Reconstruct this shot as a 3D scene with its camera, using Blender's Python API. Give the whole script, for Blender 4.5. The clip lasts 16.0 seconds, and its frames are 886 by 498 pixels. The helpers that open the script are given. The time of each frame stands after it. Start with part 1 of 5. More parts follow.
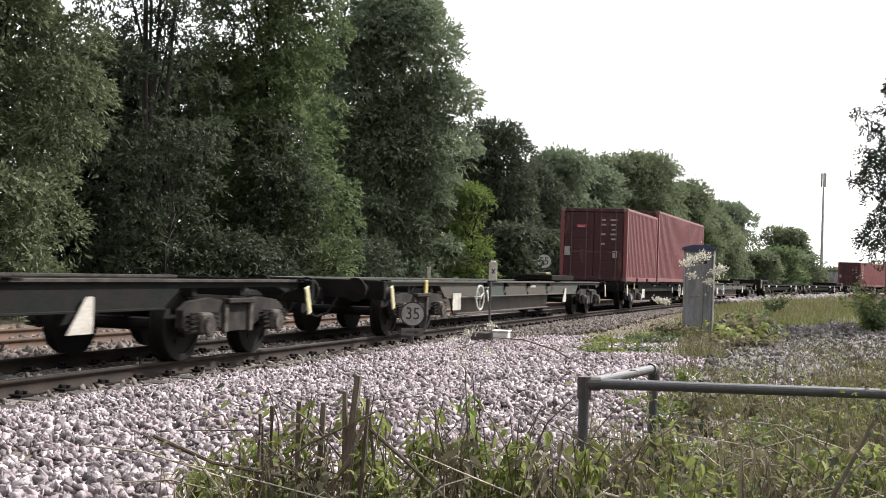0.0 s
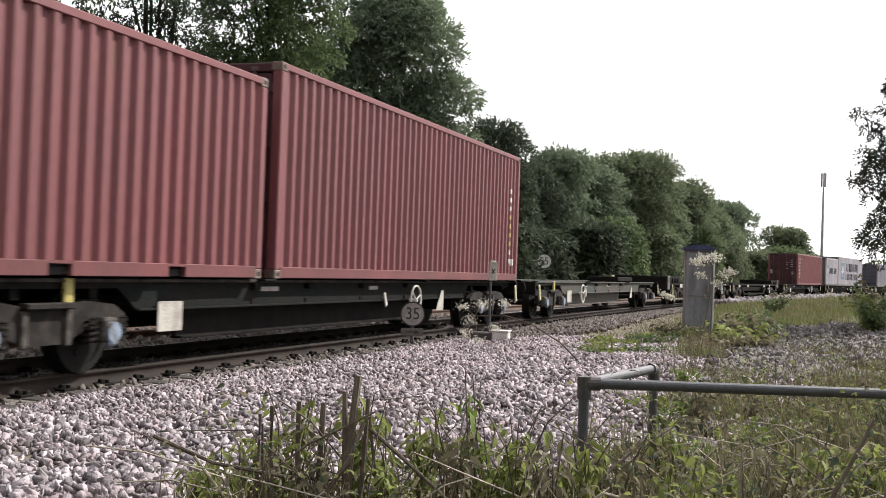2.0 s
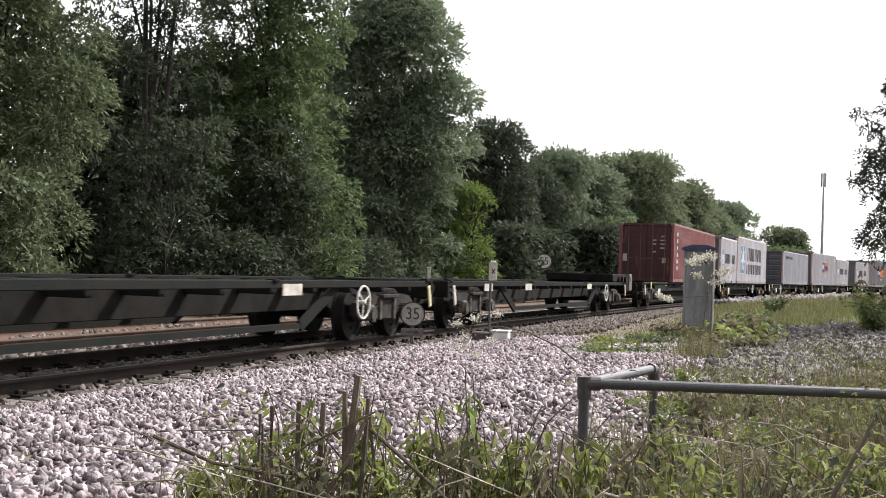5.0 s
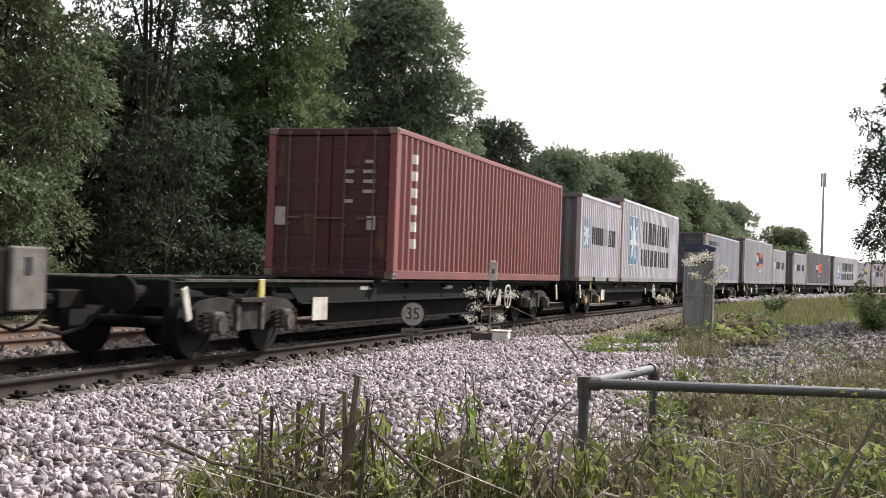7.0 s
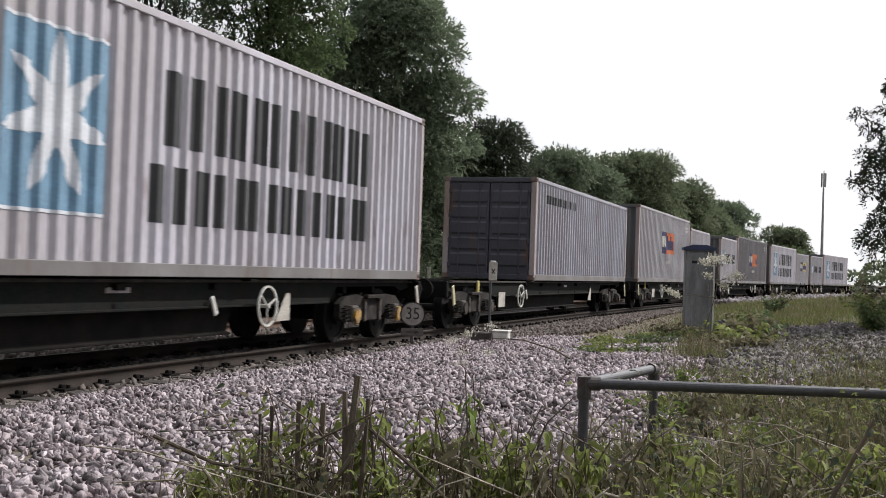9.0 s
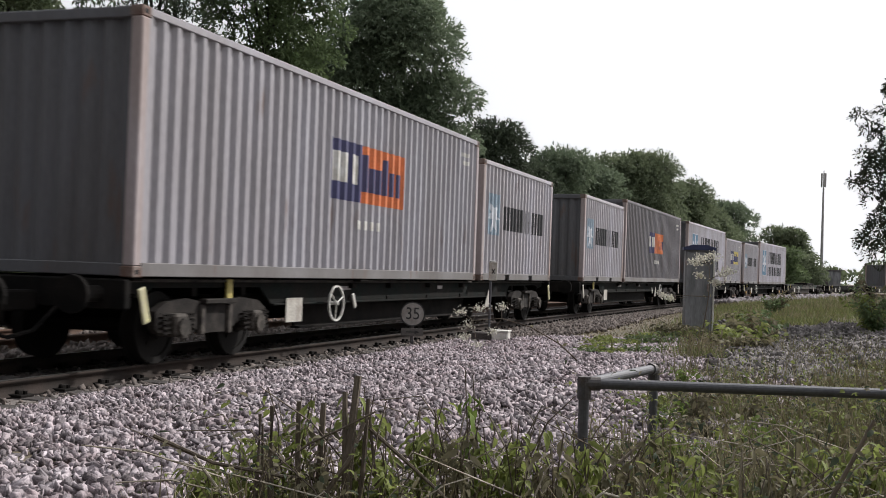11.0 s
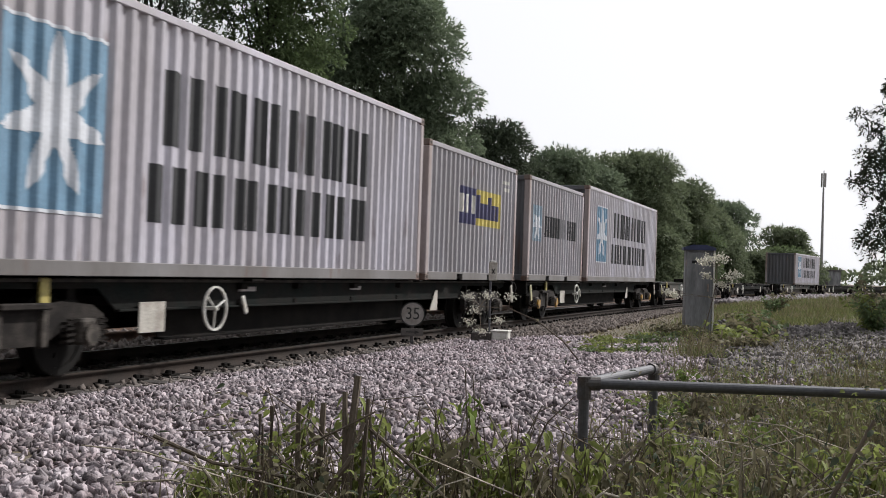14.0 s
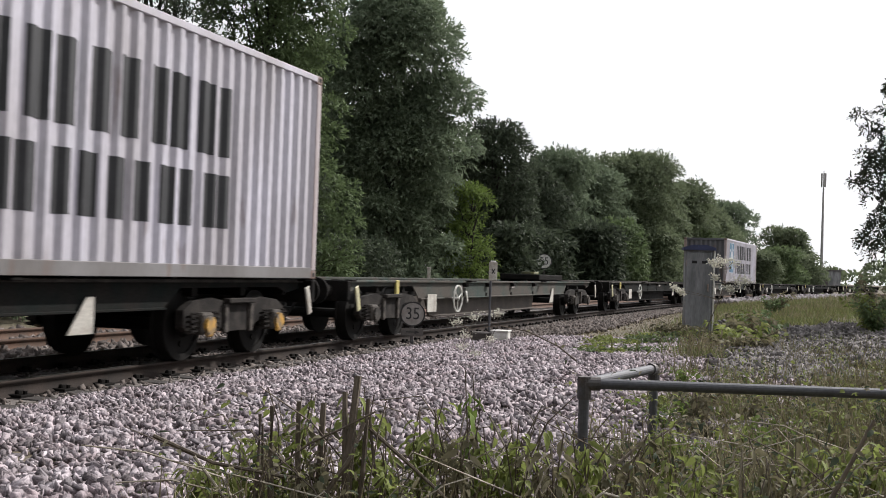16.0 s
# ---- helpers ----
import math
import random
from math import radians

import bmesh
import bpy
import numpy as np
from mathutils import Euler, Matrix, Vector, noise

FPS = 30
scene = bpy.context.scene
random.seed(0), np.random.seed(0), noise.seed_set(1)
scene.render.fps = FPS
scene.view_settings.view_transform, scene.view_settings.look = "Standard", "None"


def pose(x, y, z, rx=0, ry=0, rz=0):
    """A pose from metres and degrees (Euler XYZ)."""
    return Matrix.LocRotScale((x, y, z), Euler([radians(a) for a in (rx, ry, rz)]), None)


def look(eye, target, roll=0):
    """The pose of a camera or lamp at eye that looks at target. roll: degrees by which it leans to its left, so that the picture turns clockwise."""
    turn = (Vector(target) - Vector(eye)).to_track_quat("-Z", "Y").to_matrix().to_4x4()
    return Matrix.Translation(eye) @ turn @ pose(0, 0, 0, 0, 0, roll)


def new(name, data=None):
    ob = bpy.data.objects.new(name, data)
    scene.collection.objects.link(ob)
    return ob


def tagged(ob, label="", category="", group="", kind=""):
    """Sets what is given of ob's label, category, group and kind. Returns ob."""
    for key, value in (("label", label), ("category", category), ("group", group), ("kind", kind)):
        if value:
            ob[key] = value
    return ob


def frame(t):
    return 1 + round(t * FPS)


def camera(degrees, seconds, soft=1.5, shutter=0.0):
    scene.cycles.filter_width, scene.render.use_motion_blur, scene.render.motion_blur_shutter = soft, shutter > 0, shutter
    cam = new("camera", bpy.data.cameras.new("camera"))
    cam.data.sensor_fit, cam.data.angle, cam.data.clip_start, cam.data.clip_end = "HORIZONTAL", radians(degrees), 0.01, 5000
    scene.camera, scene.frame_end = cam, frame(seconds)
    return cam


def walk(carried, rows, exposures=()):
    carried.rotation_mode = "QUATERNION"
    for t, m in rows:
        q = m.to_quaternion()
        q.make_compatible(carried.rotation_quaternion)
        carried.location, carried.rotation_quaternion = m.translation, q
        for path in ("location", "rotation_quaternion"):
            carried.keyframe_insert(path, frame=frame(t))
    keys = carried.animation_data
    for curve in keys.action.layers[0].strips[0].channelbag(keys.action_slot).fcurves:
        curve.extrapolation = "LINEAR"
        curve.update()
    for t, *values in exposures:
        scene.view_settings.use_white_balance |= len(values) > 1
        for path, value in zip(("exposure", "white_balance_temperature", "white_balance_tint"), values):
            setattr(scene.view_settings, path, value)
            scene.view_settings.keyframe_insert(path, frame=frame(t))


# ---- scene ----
EYE = (0.0, 0.0, 1.192)
cam = camera(43.14, 16.0, soft=0.9, shutter=0.14)
AIM = (0.0, math.cos(radians(1.0775)), 1.192 + math.sin(radians(1.0775)))
walk(cam, [(0.0, look(EYE, AIM, 1.98)), (16.0, look(EYE, AIM, 1.98))],
     exposures=[(0.0, -0.12, 6450, 12), (1.3, -0.15, 6450, 12), (2.0, -0.38, 6450, 12), (2.6, -0.42, 6450, 12), (3.2, -0.16, 6450, 12), (6.5, -0.14, 6450, 12), (7.0, -0.24, 6450, 12), (7.5, -0.5, 6450, 12), (8.0, -0.7, 6400, 12), (9.0, -0.9, 6300, 12), (12.0, -0.95, 6300, 12), (15.0, -1.0, 6300, 12), (15.6, -0.98, 6300, 12), (16.0, -0.76, 6300, 12)])

# ---------------------------------------------------------------- light
world = bpy.data.worlds.new("overcast_sky")
scene.world = world
world.use_nodes = True
wn = world.node_tree
wn.nodes.clear()
w_out = wn.nodes.new("ShaderNodeOutputWorld")
w_bg = wn.nodes.new("ShaderNodeBackground")
w_sky = wn.nodes.new("ShaderNodeTexSky")
w_sky.sky_type = "NISHITA"
w_sky.sun_disc = False
SUN_AZ, SUN_EL = 55.0, 40.0
w_sky.sun_elevation, w_sky.sun_rotation = radians(SUN_EL), radians(SUN_AZ)
w_sky.dust_density, w_sky.air_density = 4.0, 1.0
w_mul = wn.nodes.new("ShaderNodeMixRGB")
w_mul.blend_type = "MIX"
w_mul.inputs[0].default_value = 0.86
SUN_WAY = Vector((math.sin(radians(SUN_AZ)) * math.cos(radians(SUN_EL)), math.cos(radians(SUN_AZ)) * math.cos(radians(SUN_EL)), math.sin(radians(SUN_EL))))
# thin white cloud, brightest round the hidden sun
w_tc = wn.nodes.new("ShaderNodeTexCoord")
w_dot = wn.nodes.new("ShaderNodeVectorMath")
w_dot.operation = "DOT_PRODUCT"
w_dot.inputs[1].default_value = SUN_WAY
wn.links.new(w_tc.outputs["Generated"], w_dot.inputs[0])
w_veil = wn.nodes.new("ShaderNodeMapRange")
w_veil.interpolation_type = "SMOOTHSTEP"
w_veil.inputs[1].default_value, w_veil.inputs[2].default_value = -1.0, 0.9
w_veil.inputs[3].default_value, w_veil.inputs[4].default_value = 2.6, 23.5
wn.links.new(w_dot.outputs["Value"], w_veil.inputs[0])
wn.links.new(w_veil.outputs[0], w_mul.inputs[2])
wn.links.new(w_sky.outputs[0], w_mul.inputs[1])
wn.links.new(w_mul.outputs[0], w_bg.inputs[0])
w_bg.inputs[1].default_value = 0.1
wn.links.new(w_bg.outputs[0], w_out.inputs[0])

sun_data = bpy.data.lights.new("sun", "SUN")
sun_data.energy, sun_data.angle, sun_data.color = 8.4, radians(1.0), (1.0, 0.95, 0.88)
sun = new("sun", sun_data)
sun.matrix_basis = look(SUN_WAY * 60, (0, 0, 0))

# ---------------------------------------------------------------- track line
K0, K1, TH0, Y0 = -0.001045, -0.00001888, 1.2346, 25.05
STEP = 0.5


def _line():
    table = {0: (0.0, Y0, TH0)}
    for sign in (1, -1):
        x, y, a = table[0]
        for i in range(1, 900):
            s = sign * (i - 0.5) * STEP
            k = K0 + K1 * max(-50.0, min(125.0, s))
            a_mid = a + sign * k * STEP / 2
            x += sign * math.cos(a_mid) * STEP
            y += sign * math.sin(a_mid) * STEP
            a += sign * k * STEP
            table[sign * i] = (x, y, a)
    return table


LINE = _line()


def on_line(s):
    i = math.floor(s / STEP)
    u = s / STEP - i
    p, q = LINE[i], LINE[i + 1]
    return tuple(p[j] * (1 - u) + q[j] * u for j in range(3))


def spot(s, off, z=0.0):
    """Point s metres along the track, off metres to its far side."""
    x, y, a = on_line(s)
    return Vector((x - math.sin(a) * off, y + math.cos(a) * off, z))


_SS = np.arange(-60, 200, 0.5)
_LP = np.array([on_line(float(s)) for s in _SS])


def along(X, Y):
    """s and off of plan points (arrays)."""
    X, Y = np.asarray(X, float).ravel(), np.asarray(Y, float).ravel()
    best = np.empty(len(X), int)
    for i in range(0, len(X), 4000):
        d = (X[i:i + 4000, None] - _LP[None, :, 0]) ** 2 + (Y[i:i + 4000, None] - _LP[None, :, 1]) ** 2
        best[i:i + 4000] = d.argmin(1)
    px, py, pa = _LP[best].T
    dx, dy = X - px, Y - py
    return _SS[best] + dx * np.cos(pa) + dy * np.sin(pa), -dx * np.sin(pa) + dy * np.cos(pa)


def ground_z(X, Y):
    """Height of the ground."""
    s, off = along(X, Y)
    z = np.interp(off, [-40, -12, -8, -5.6, -3.6, -2.2, -1.45, 1.4, 1.9, 2.3, 4.9, 5.6, 7.5, 12, 40],
                  [0.3, 0.25, 0.16, 0.12, 0.0, -0.08, -0.19, -0.19, -0.22, -0.19, -0.19, -0.3, -0.35, 0.1, 0.3])
    return z


SPEED = (16.346, -0.03966, -0.003027)


def gone(t):
    return SPEED[0] * t + SPEED[1] * t * t / 2 + SPEED[2] * t ** 3 / 6


# ---------------------------------------------------------------- materials
def mat(name, base, rough=0.7, metal=0.0, var=0.25, scale=4.0, fine=60.0, bump=0.15, second=None, amount=0.5, stretch=(1, 1, 1), island=0.0, spec=0.5, translucent=0.0, rand=0.0, speck=0.0):
    """Procedural surface: base colour, a second colour in patches, fine grain, relief."""
    m = bpy.data.materials.new(name)
    m.use_nodes = True
    nt = m.node_tree
    b = nt.nodes["Principled BSDF"]
    b.inputs["Roughness"].default_value = rough
    b.inputs["Metallic"].default_value = metal
    b.inputs["Specular IOR Level"].default_value = spec
    tc = nt.nodes.new("ShaderNodeTexCoord")
    mp = nt.nodes.new("ShaderNodeMapping")
    mp.inputs["Scale"].default_value = stretch
    nt.links.new(tc.outputs["Object"], mp.inputs[0])
    big, small = nt.nodes.new("ShaderNodeTexNoise"), nt.nodes.new("ShaderNodeTexNoise")
    big.inputs["Scale"].default_value, big.inputs["Detail"].default_value = scale, 6
    small.inputs["Scale"].default_value, small.inputs["Detail"].default_value = fine, 3
    for n in (big, small):
        nt.links.new(mp.outputs[0], n.inputs["Vector"])
    ramp = nt.nodes.new("ShaderNodeValToRGB")
    ramp.color_ramp.elements[0].position, ramp.color_ramp.elements[1].position = 0.5 - 0.22 * (amount + 0.2), 0.78 - 0.3 * amount
    ramp.color_ramp.elements[0].color = (*base, 1)
    sec = second or tuple(c * (1 - var) for c in base)
    ramp.color_ramp.elements[1].color = (*sec, 1)
    nt.links.new(big.outputs["Fac"], ramp.inputs[0])
    mul = nt.nodes.new("ShaderNodeMixRGB")
    mul.blend_type = "MULTIPLY"
    mul.inputs[0].default_value = 1.0
    nt.links.new(ramp.outputs[0], mul.inputs[1])
    grain = nt.nodes.new("ShaderNodeMapRange")
    grain.inputs[1].default_value, grain.inputs[2].default_value = 0.25, 0.75
    grain.inputs[3].default_value, grain.inputs[4].default_value = 1 - var, 1 + var * 0.4
    nt.links.new(small.outputs["Fac"], grain.inputs[0])
    last = grain.outputs[0]
    for flag, kind, out in ((island, "ShaderNodeNewGeometry", "Random Per Island"), (rand, "ShaderNodeObjectInfo", "Random")):
        if flag:
            gi = nt.nodes.new(kind)
            mr = nt.nodes.new("ShaderNodeMapRange")
            mr.inputs[3].default_value, mr.inputs[4].default_value = 1 - flag, 1 + flag
            nt.links.new(gi.outputs[out], mr.inputs[0])
            mm = nt.nodes.new("ShaderNodeMath")
            mm.operation = "MULTIPLY"
            nt.links.new(last, mm.inputs[0])
            nt.links.new(mr.outputs[0], mm.inputs[1])
            last = mm.outputs[0]
    nt.links.new(last, mul.inputs[2])
    nt.links.new(mul.outputs[0], b.inputs["Base Color"])
    if bump:
        bp = nt.nodes.new("ShaderNodeBump")
        bp.inputs["Strength"].default_value, bp.inputs["Distance"].default_value = bump, 0.02
        nt.links.new(small.outputs["Fac"], bp.inputs["Height"])
        nt.links.new(bp.outputs[0], b.inputs["Normal"])
    if translucent:
        tr = nt.nodes.new("ShaderNodeBsdfTranslucent")
        ms = nt.nodes.new("ShaderNodeMixShader")
        ms.inputs[0].default_value = translucent
        nt.links.new(mul.outputs[0], tr.inputs[0])
        nt.links.new(b.outputs[0], ms.inputs[1])
        nt.links.new(tr.outputs[0], ms.inputs[2])
        nt.links.new(ms.outputs[0], nt.nodes["Material Output"].inputs[0])
    return m


M_ground = mat("earth", (0.13, 0.1, 0.07), 0.95, var=0.35, scale=1.2, fine=25, bump=0.6, second=(0.095, 0.085, 0.05))
M_bed = mat("ballast_bed", (0.2, 0.18, 0.17), 0.95, var=0.5, scale=3, fine=18, bump=0.8, second=(0.14, 0.12, 0.11))
M_stone = mat("gravel_stone", (0.35, 0.313, 0.332), 0.9, var=0.3, scale=2.5, fine=55, bump=0.5, second=(0.25, 0.205, 0.215), island=0.62)
M_stone_far = mat("far_shoulder_stone", (0.24, 0.22, 0.23), 0.95, var=0.3, scale=2.5, fine=40, bump=0.3, second=(0.18, 0.16, 0.165), island=0.4)
M_stone_dark = mat("track_ballast_stone", (0.14, 0.12, 0.11), 0.95, var=0.3, scale=2.5, fine=40, bump=0.3, second=(0.1, 0.08, 0.07), island=0.45)
M_stone_mid = mat("slaty_stone", (0.15, 0.136, 0.134), 0.9, var=0.3, scale=2.5, fine=40, bump=0.4, second=(0.105, 0.095, 0.092), island=0.55)
M_sleeper = mat("sleeper_timber", (0.07, 0.06, 0.055), 0.9, var=0.4, scale=3, fine=40, bump=0.4, rand=0.2)
M_rail = mat("rusty_rail", (0.024, 0.02, 0.018), 0.85, 0.0, spec=0.15, var=0.35, scale=2, fine=60, second=(0.04, 0.03, 0.025))
M_railhead = mat("polished_rail_head", (0.18, 0.172, 0.165), 0.42, 0.9, var=0.15, scale=3, fine=80, bump=0.03)
M_rust = mat("old_rail_rust", (0.12, 0.068, 0.045), 0.9, 0.0, var=0.3, scale=3, fine=60, second=(0.08, 0.05, 0.036))
# grimy steel, darker than its own tone: underframe shade is in the colour
M_under = mat("grimy_shaded_steel", (0.008, 0.0078, 0.0075), 0.9, 0.0, spec=0.08, var=0.35, scale=3, fine=50, second=(0.017, 0.015, 0.0135))
M_sill = mat("weathered_green_grey_paint", (0.045, 0.07, 0.062), 0.75, 0.0, spec=0.15, var=0.3, scale=1.5, fine=40, second=(0.085, 0.075, 0.065), amount=0.7)
M_bogie = mat("dusty_bogie_steel", (0.042, 0.037, 0.033), 0.85, 0.0, spec=0.15, var=0.45, scale=6, fine=50, second=(0.018, 0.016, 0.015), amount=0.5)
M_bogie_light = mat("dusty_axle_box", (0.11, 0.097, 0.085), 0.85, var=0.4, scale=9, fine=50, second=(0.04, 0.036, 0.032), spec=0.2, amount=0.6)
M_wheel = mat("wheel_steel", (0.014, 0.013, 0.012), 0.8, 0.0, spec=0.15, var=0.3, scale=4, fine=50)
M_white = mat("white_paint", (0.7, 0.7, 0.67), 0.6, var=0.2, scale=5, fine=40, second=(0.5, 0.48, 0.43))
M_yellow = mat("yellow_paint", (0.5, 0.42, 0.13), 0.55, var=0.2, scale=6, fine=40)
M_bark = mat("bark", (0.04, 0.034, 0.028), 0.95, var=0.4, scale=3, fine=25, bump=0.8, stretch=(1, 1, 0.25))


# ---------------------------------------------------------------- mesh helpers
def link(name, bm, material, parent=None, label="", smooth=False):
    me = bpy.data.meshes.new(name)
    bm.normal_update()
    bm.to_mesh(me)
    bm.free()
    for m in (material if isinstance(material, (list, tuple)) else [material]):
        me.materials.append(m)
    if smooth:
        me.polygons.foreach_set("use_smooth", [True] * len(me.polygons))
    ob = new(name, me)
    if parent is not None:
        ob.parent = parent
    if label:
        ob["label"] = label
    return ob


def part(name, bm, material, parent, label="", smooth=False):
    return link(name, bm, material, parent, label, smooth)


def empty(name, label, category, group=""):
    return tagged(new(name), label, category, group)


def box(bm, c, size, m=None, bevel=0.0, mi=0):
    mm = (m or Matrix()) @ Matrix.Translation(c) @ Matrix.Diagonal((*size, 1))
    r = bmesh.ops.create_cube(bm, size=1.0, matrix=mm)
    fs = {f for v in r["verts"] for f in v.link_faces}
    for f in fs:
        f.material_index = mi
    if bevel:
        es = list({e for v in r["verts"] for e in v.link_edges})
        bmesh.ops.bevel(bm, geom=es, offset=bevel, segments=1, affect="EDGES")
    return bm


def cyl(bm, a, b, r, r2=None, n=12, caps=True):
    a, b = Vector(a), Vector(b)
    d = b - a
    m = Matrix.Translation((a + b) / 2) @ d.to_track_quat("Z", "Y").to_matrix().to_4x4()
    bmesh.ops.create_cone(bm, cap_ends=caps, segments=n, radius1=r, radius2=r if r2 is None else r2, depth=d.length, matrix=m)
    return bm


def prism(bm, pts, lo, hi, axis="y"):
    """Extrudes an outline in the x-z plane from y=lo to y=hi."""
    a = [bm.verts.new((p[0], lo, p[1])) for p in pts]
    b = [bm.verts.new((p[0], hi, p[1])) for p in pts]
    n = len(pts)
    bm.faces.new(a)
    bm.faces.new(b[::-1])
    for i in range(n):
        bm.faces.new((a[i], b[i], b[(i + 1) % n], a[(i + 1) % n]))
    bmesh.ops.recalc_face_normals(bm, faces=bm.faces)
    return bm


def tube(bm, pts, r, n=6):
    for p, q in zip(pts[:-1], pts[1:]):
        if (Vector(q) - Vector(p)).length > 1e-4:
            cyl(bm, p, q, r, n=n)
    return bm


def limb(bm, pts, r0, r1, n=7):
    rings = []
    for i, p in enumerate(pts):
        u = i / (len(pts) - 1)
        d = (Vector(pts[min(i + 1, len(pts) - 1)]) - Vector(pts[max(i - 1, 0)])).normalized()
        q = d.to_track_quat("Z", "Y").to_matrix()
        r = r0 * (1 - u) + r1 * u
        rings.append([bm.verts.new(Vector(p) + q @ Vector((r * math.cos(2 * math.pi * k / n), r * math.sin(2 * math.pi * k / n), 0))) for k in range(n)])
    for a, b in zip(rings[:-1], rings[1:]):
        for k in range(n):
            bm.faces.new((a[k], a[(k + 1) % n], b[(k + 1) % n], b[k]))
    bm.faces.new(rings[-1])
    return bm


def from_arrays(name, V, F, material, parent=None, smooth=False):
    """One mesh from numpy arrays of corners and equal-sided faces."""
    me = bpy.data.meshes.new(name)
    V, F = np.ascontiguousarray(V, np.float32), np.ascontiguousarray(F, np.int32)
    k = F.shape[1]
    me.vertices.add(len(V))
    me.vertices.foreach_set("co", V.ravel())
    me.loops.add(F.size)
    me.loops.foreach_set("vertex_index", F.ravel())
    me.polygons.add(len(F))
    me.polygons.foreach_set("loop_start", np.arange(0, F.size, k, dtype=np.int32))
    me.polygons.foreach_set("loop_total", np.full(len(F), k, np.int32))
    me.update(calc_edges=True)
    if smooth:
        me.polygons.foreach_set("use_smooth", [True] * len(me.polygons))
    for m in (material if isinstance(material, (list, tuple)) else [material]):
        me.materials.append(m)
    ob = new(name, me)
    if parent is not None:
        ob.parent = parent
    return ob


MOVES = []


def rides(ob, S):
    """ob travels with the train; S is its place along the train."""
    MOVES.append((ob, S))


# ---------------------------------------------------------------- ground
def build_ground():
    xs = np.unique(np.concatenate([np.arange(-30, 60, 0.6), np.linspace(-1500, -30, 25), np.linspace(60, 1800, 30)]))
    ys = np.unique(np.concatenate([np.arange(-10, 60, 0.6), np.arange(60, 180, 2.0), np.linspace(-900, -10, 15), np.linspace(180, 3500, 40)]))
    X, Y = np.meshgrid(xs, ys)
    Z = ground_z(X, Y).reshape(X.shape)
    Z = np.where((Y > 190) | (X > 150) | (X < -60) | (Y < -60), 0.2, Z)
    n, m = X.shape
    idx = np.arange(n * m).reshape(n, m)
    F = np.stack([idx[:-1, :-1], idx[:-1, 1:], idx[1:, 1:], idx[1:, :-1]], -1).reshape(-1, 4)
    g = from_arrays("ground", np.stack([X.ravel(), Y.ravel(), Z.ravel()], 1), F, M_ground, smooth=True)
    tagged(g, "earth and gravel ground beside the railway", "ground", kind="structure")


build_ground()


def strip(name, s0, s1, profile, material, step=2.0, label="", category="", kind="structure"):
    """A profile of (off, z) swept along the track."""
    ss = np.arange(s0, s1 + 1e-6, step)
    V = [spot(float(s), o, z) for s in ss for o, z in profile]
    k = len(profile)
    F = [(i * k + j, (i + 1) * k + j, (i + 1) * k + j + 1, i * k + j + 1) for i in range(len(ss) - 1) for j in range(k - 1)]
    ob = from_arrays(name, np.array(V), np.array(F)[:, ::-1], material)
    return tagged(ob, label, category, kind=kind) if label else ob


strip("ballast_bed", -60, 200, [(-2.1, -0.25), (-1.5, -0.17), (1.45, -0.17), (1.8, -0.19), (2.2, -0.17), (4.9, -0.17), (5.8, -0.35)], M_bed, label="dark oily ballast bed under two tracks", category="ballast")


def rail_profile(c):
    h = [(-0.07, -0.159), (-0.07, -0.148), (-0.012, -0.125), (-0.01, -0.045), (-0.036, -0.03), (-0.036, -0.004), (-0.026, 0.0)]
    return [(c + x, z) for x, z in h] + [(c - x, z) for x, z in h[::-1]]


def build_rails():
    for centre, low, head in ((0.0, M_rail, M_railhead), (3.55, M_rust, M_rust)):
        for side in (-0.7525, 0.7525):
            r = strip("rail", -60, 200, rail_profile(centre + side), low, 1.0, "steel running rail on sleepers", "rail", "")
            r["group"] = "rails"
            h = strip("rail_head", -60, 200, [(centre + side - 0.03, 0.0015), (centre + side + 0.03, 0.0015)], head, 1.0)
            h.parent = r


build_rails()


def build_sleepers():
    bm = box(bmesh.new(), (0, 0, -0.065), (0.25, 2.6, 0.13), bevel=0.012)
    me = None
    cb = box(bmesh.new(), (0, 0, 0.012), (0.2, 0.36, 0.03), bevel=0.006)
    for k in (-1, 1):
        box(cb, (0, k * 0.085, 0.035), (0.1, 0.05, 0.06), bevel=0.01)
        cyl(cb, (0, k * 0.15, 0.02), (0, k * 0.15, 0.06), 0.022, n=6)
    first = part("rail_chair", cb, M_under, None)
    chair = first.data
    bpy.data.objects.remove(first)
    for centre in (0.0, 3.55):
        track = empty("sleeper_row", "row of dark timber sleepers under the rails", "sleepers")
        s = -26.0 + 0.18 * 0.65
        while s < 75:
            x, y, a = on_line(s)
            if me is None:
                ob = part("sleeper", bm, M_sleeper, track)
                me = ob.data
            else:
                ob = new("sleeper", me)
                ob.parent = track
            ob.matrix_basis = Matrix.Translation(spot(s, centre, -0.158)) @ Matrix.Rotation(a + random.uniform(-0.01, 0.01), 4, "Z")
            if centre == 0.0 and s < 40:
                for side in (-0.7525, 0.7525):
                    ch = new("rail_chair", chair)
                    ch.parent = track
                    ch.matrix_basis = Matrix.Translation(spot(s, side, -0.158)) @ Matrix.Rotation(a, 4, "Z")
            s += 0.65


build_sleepers()

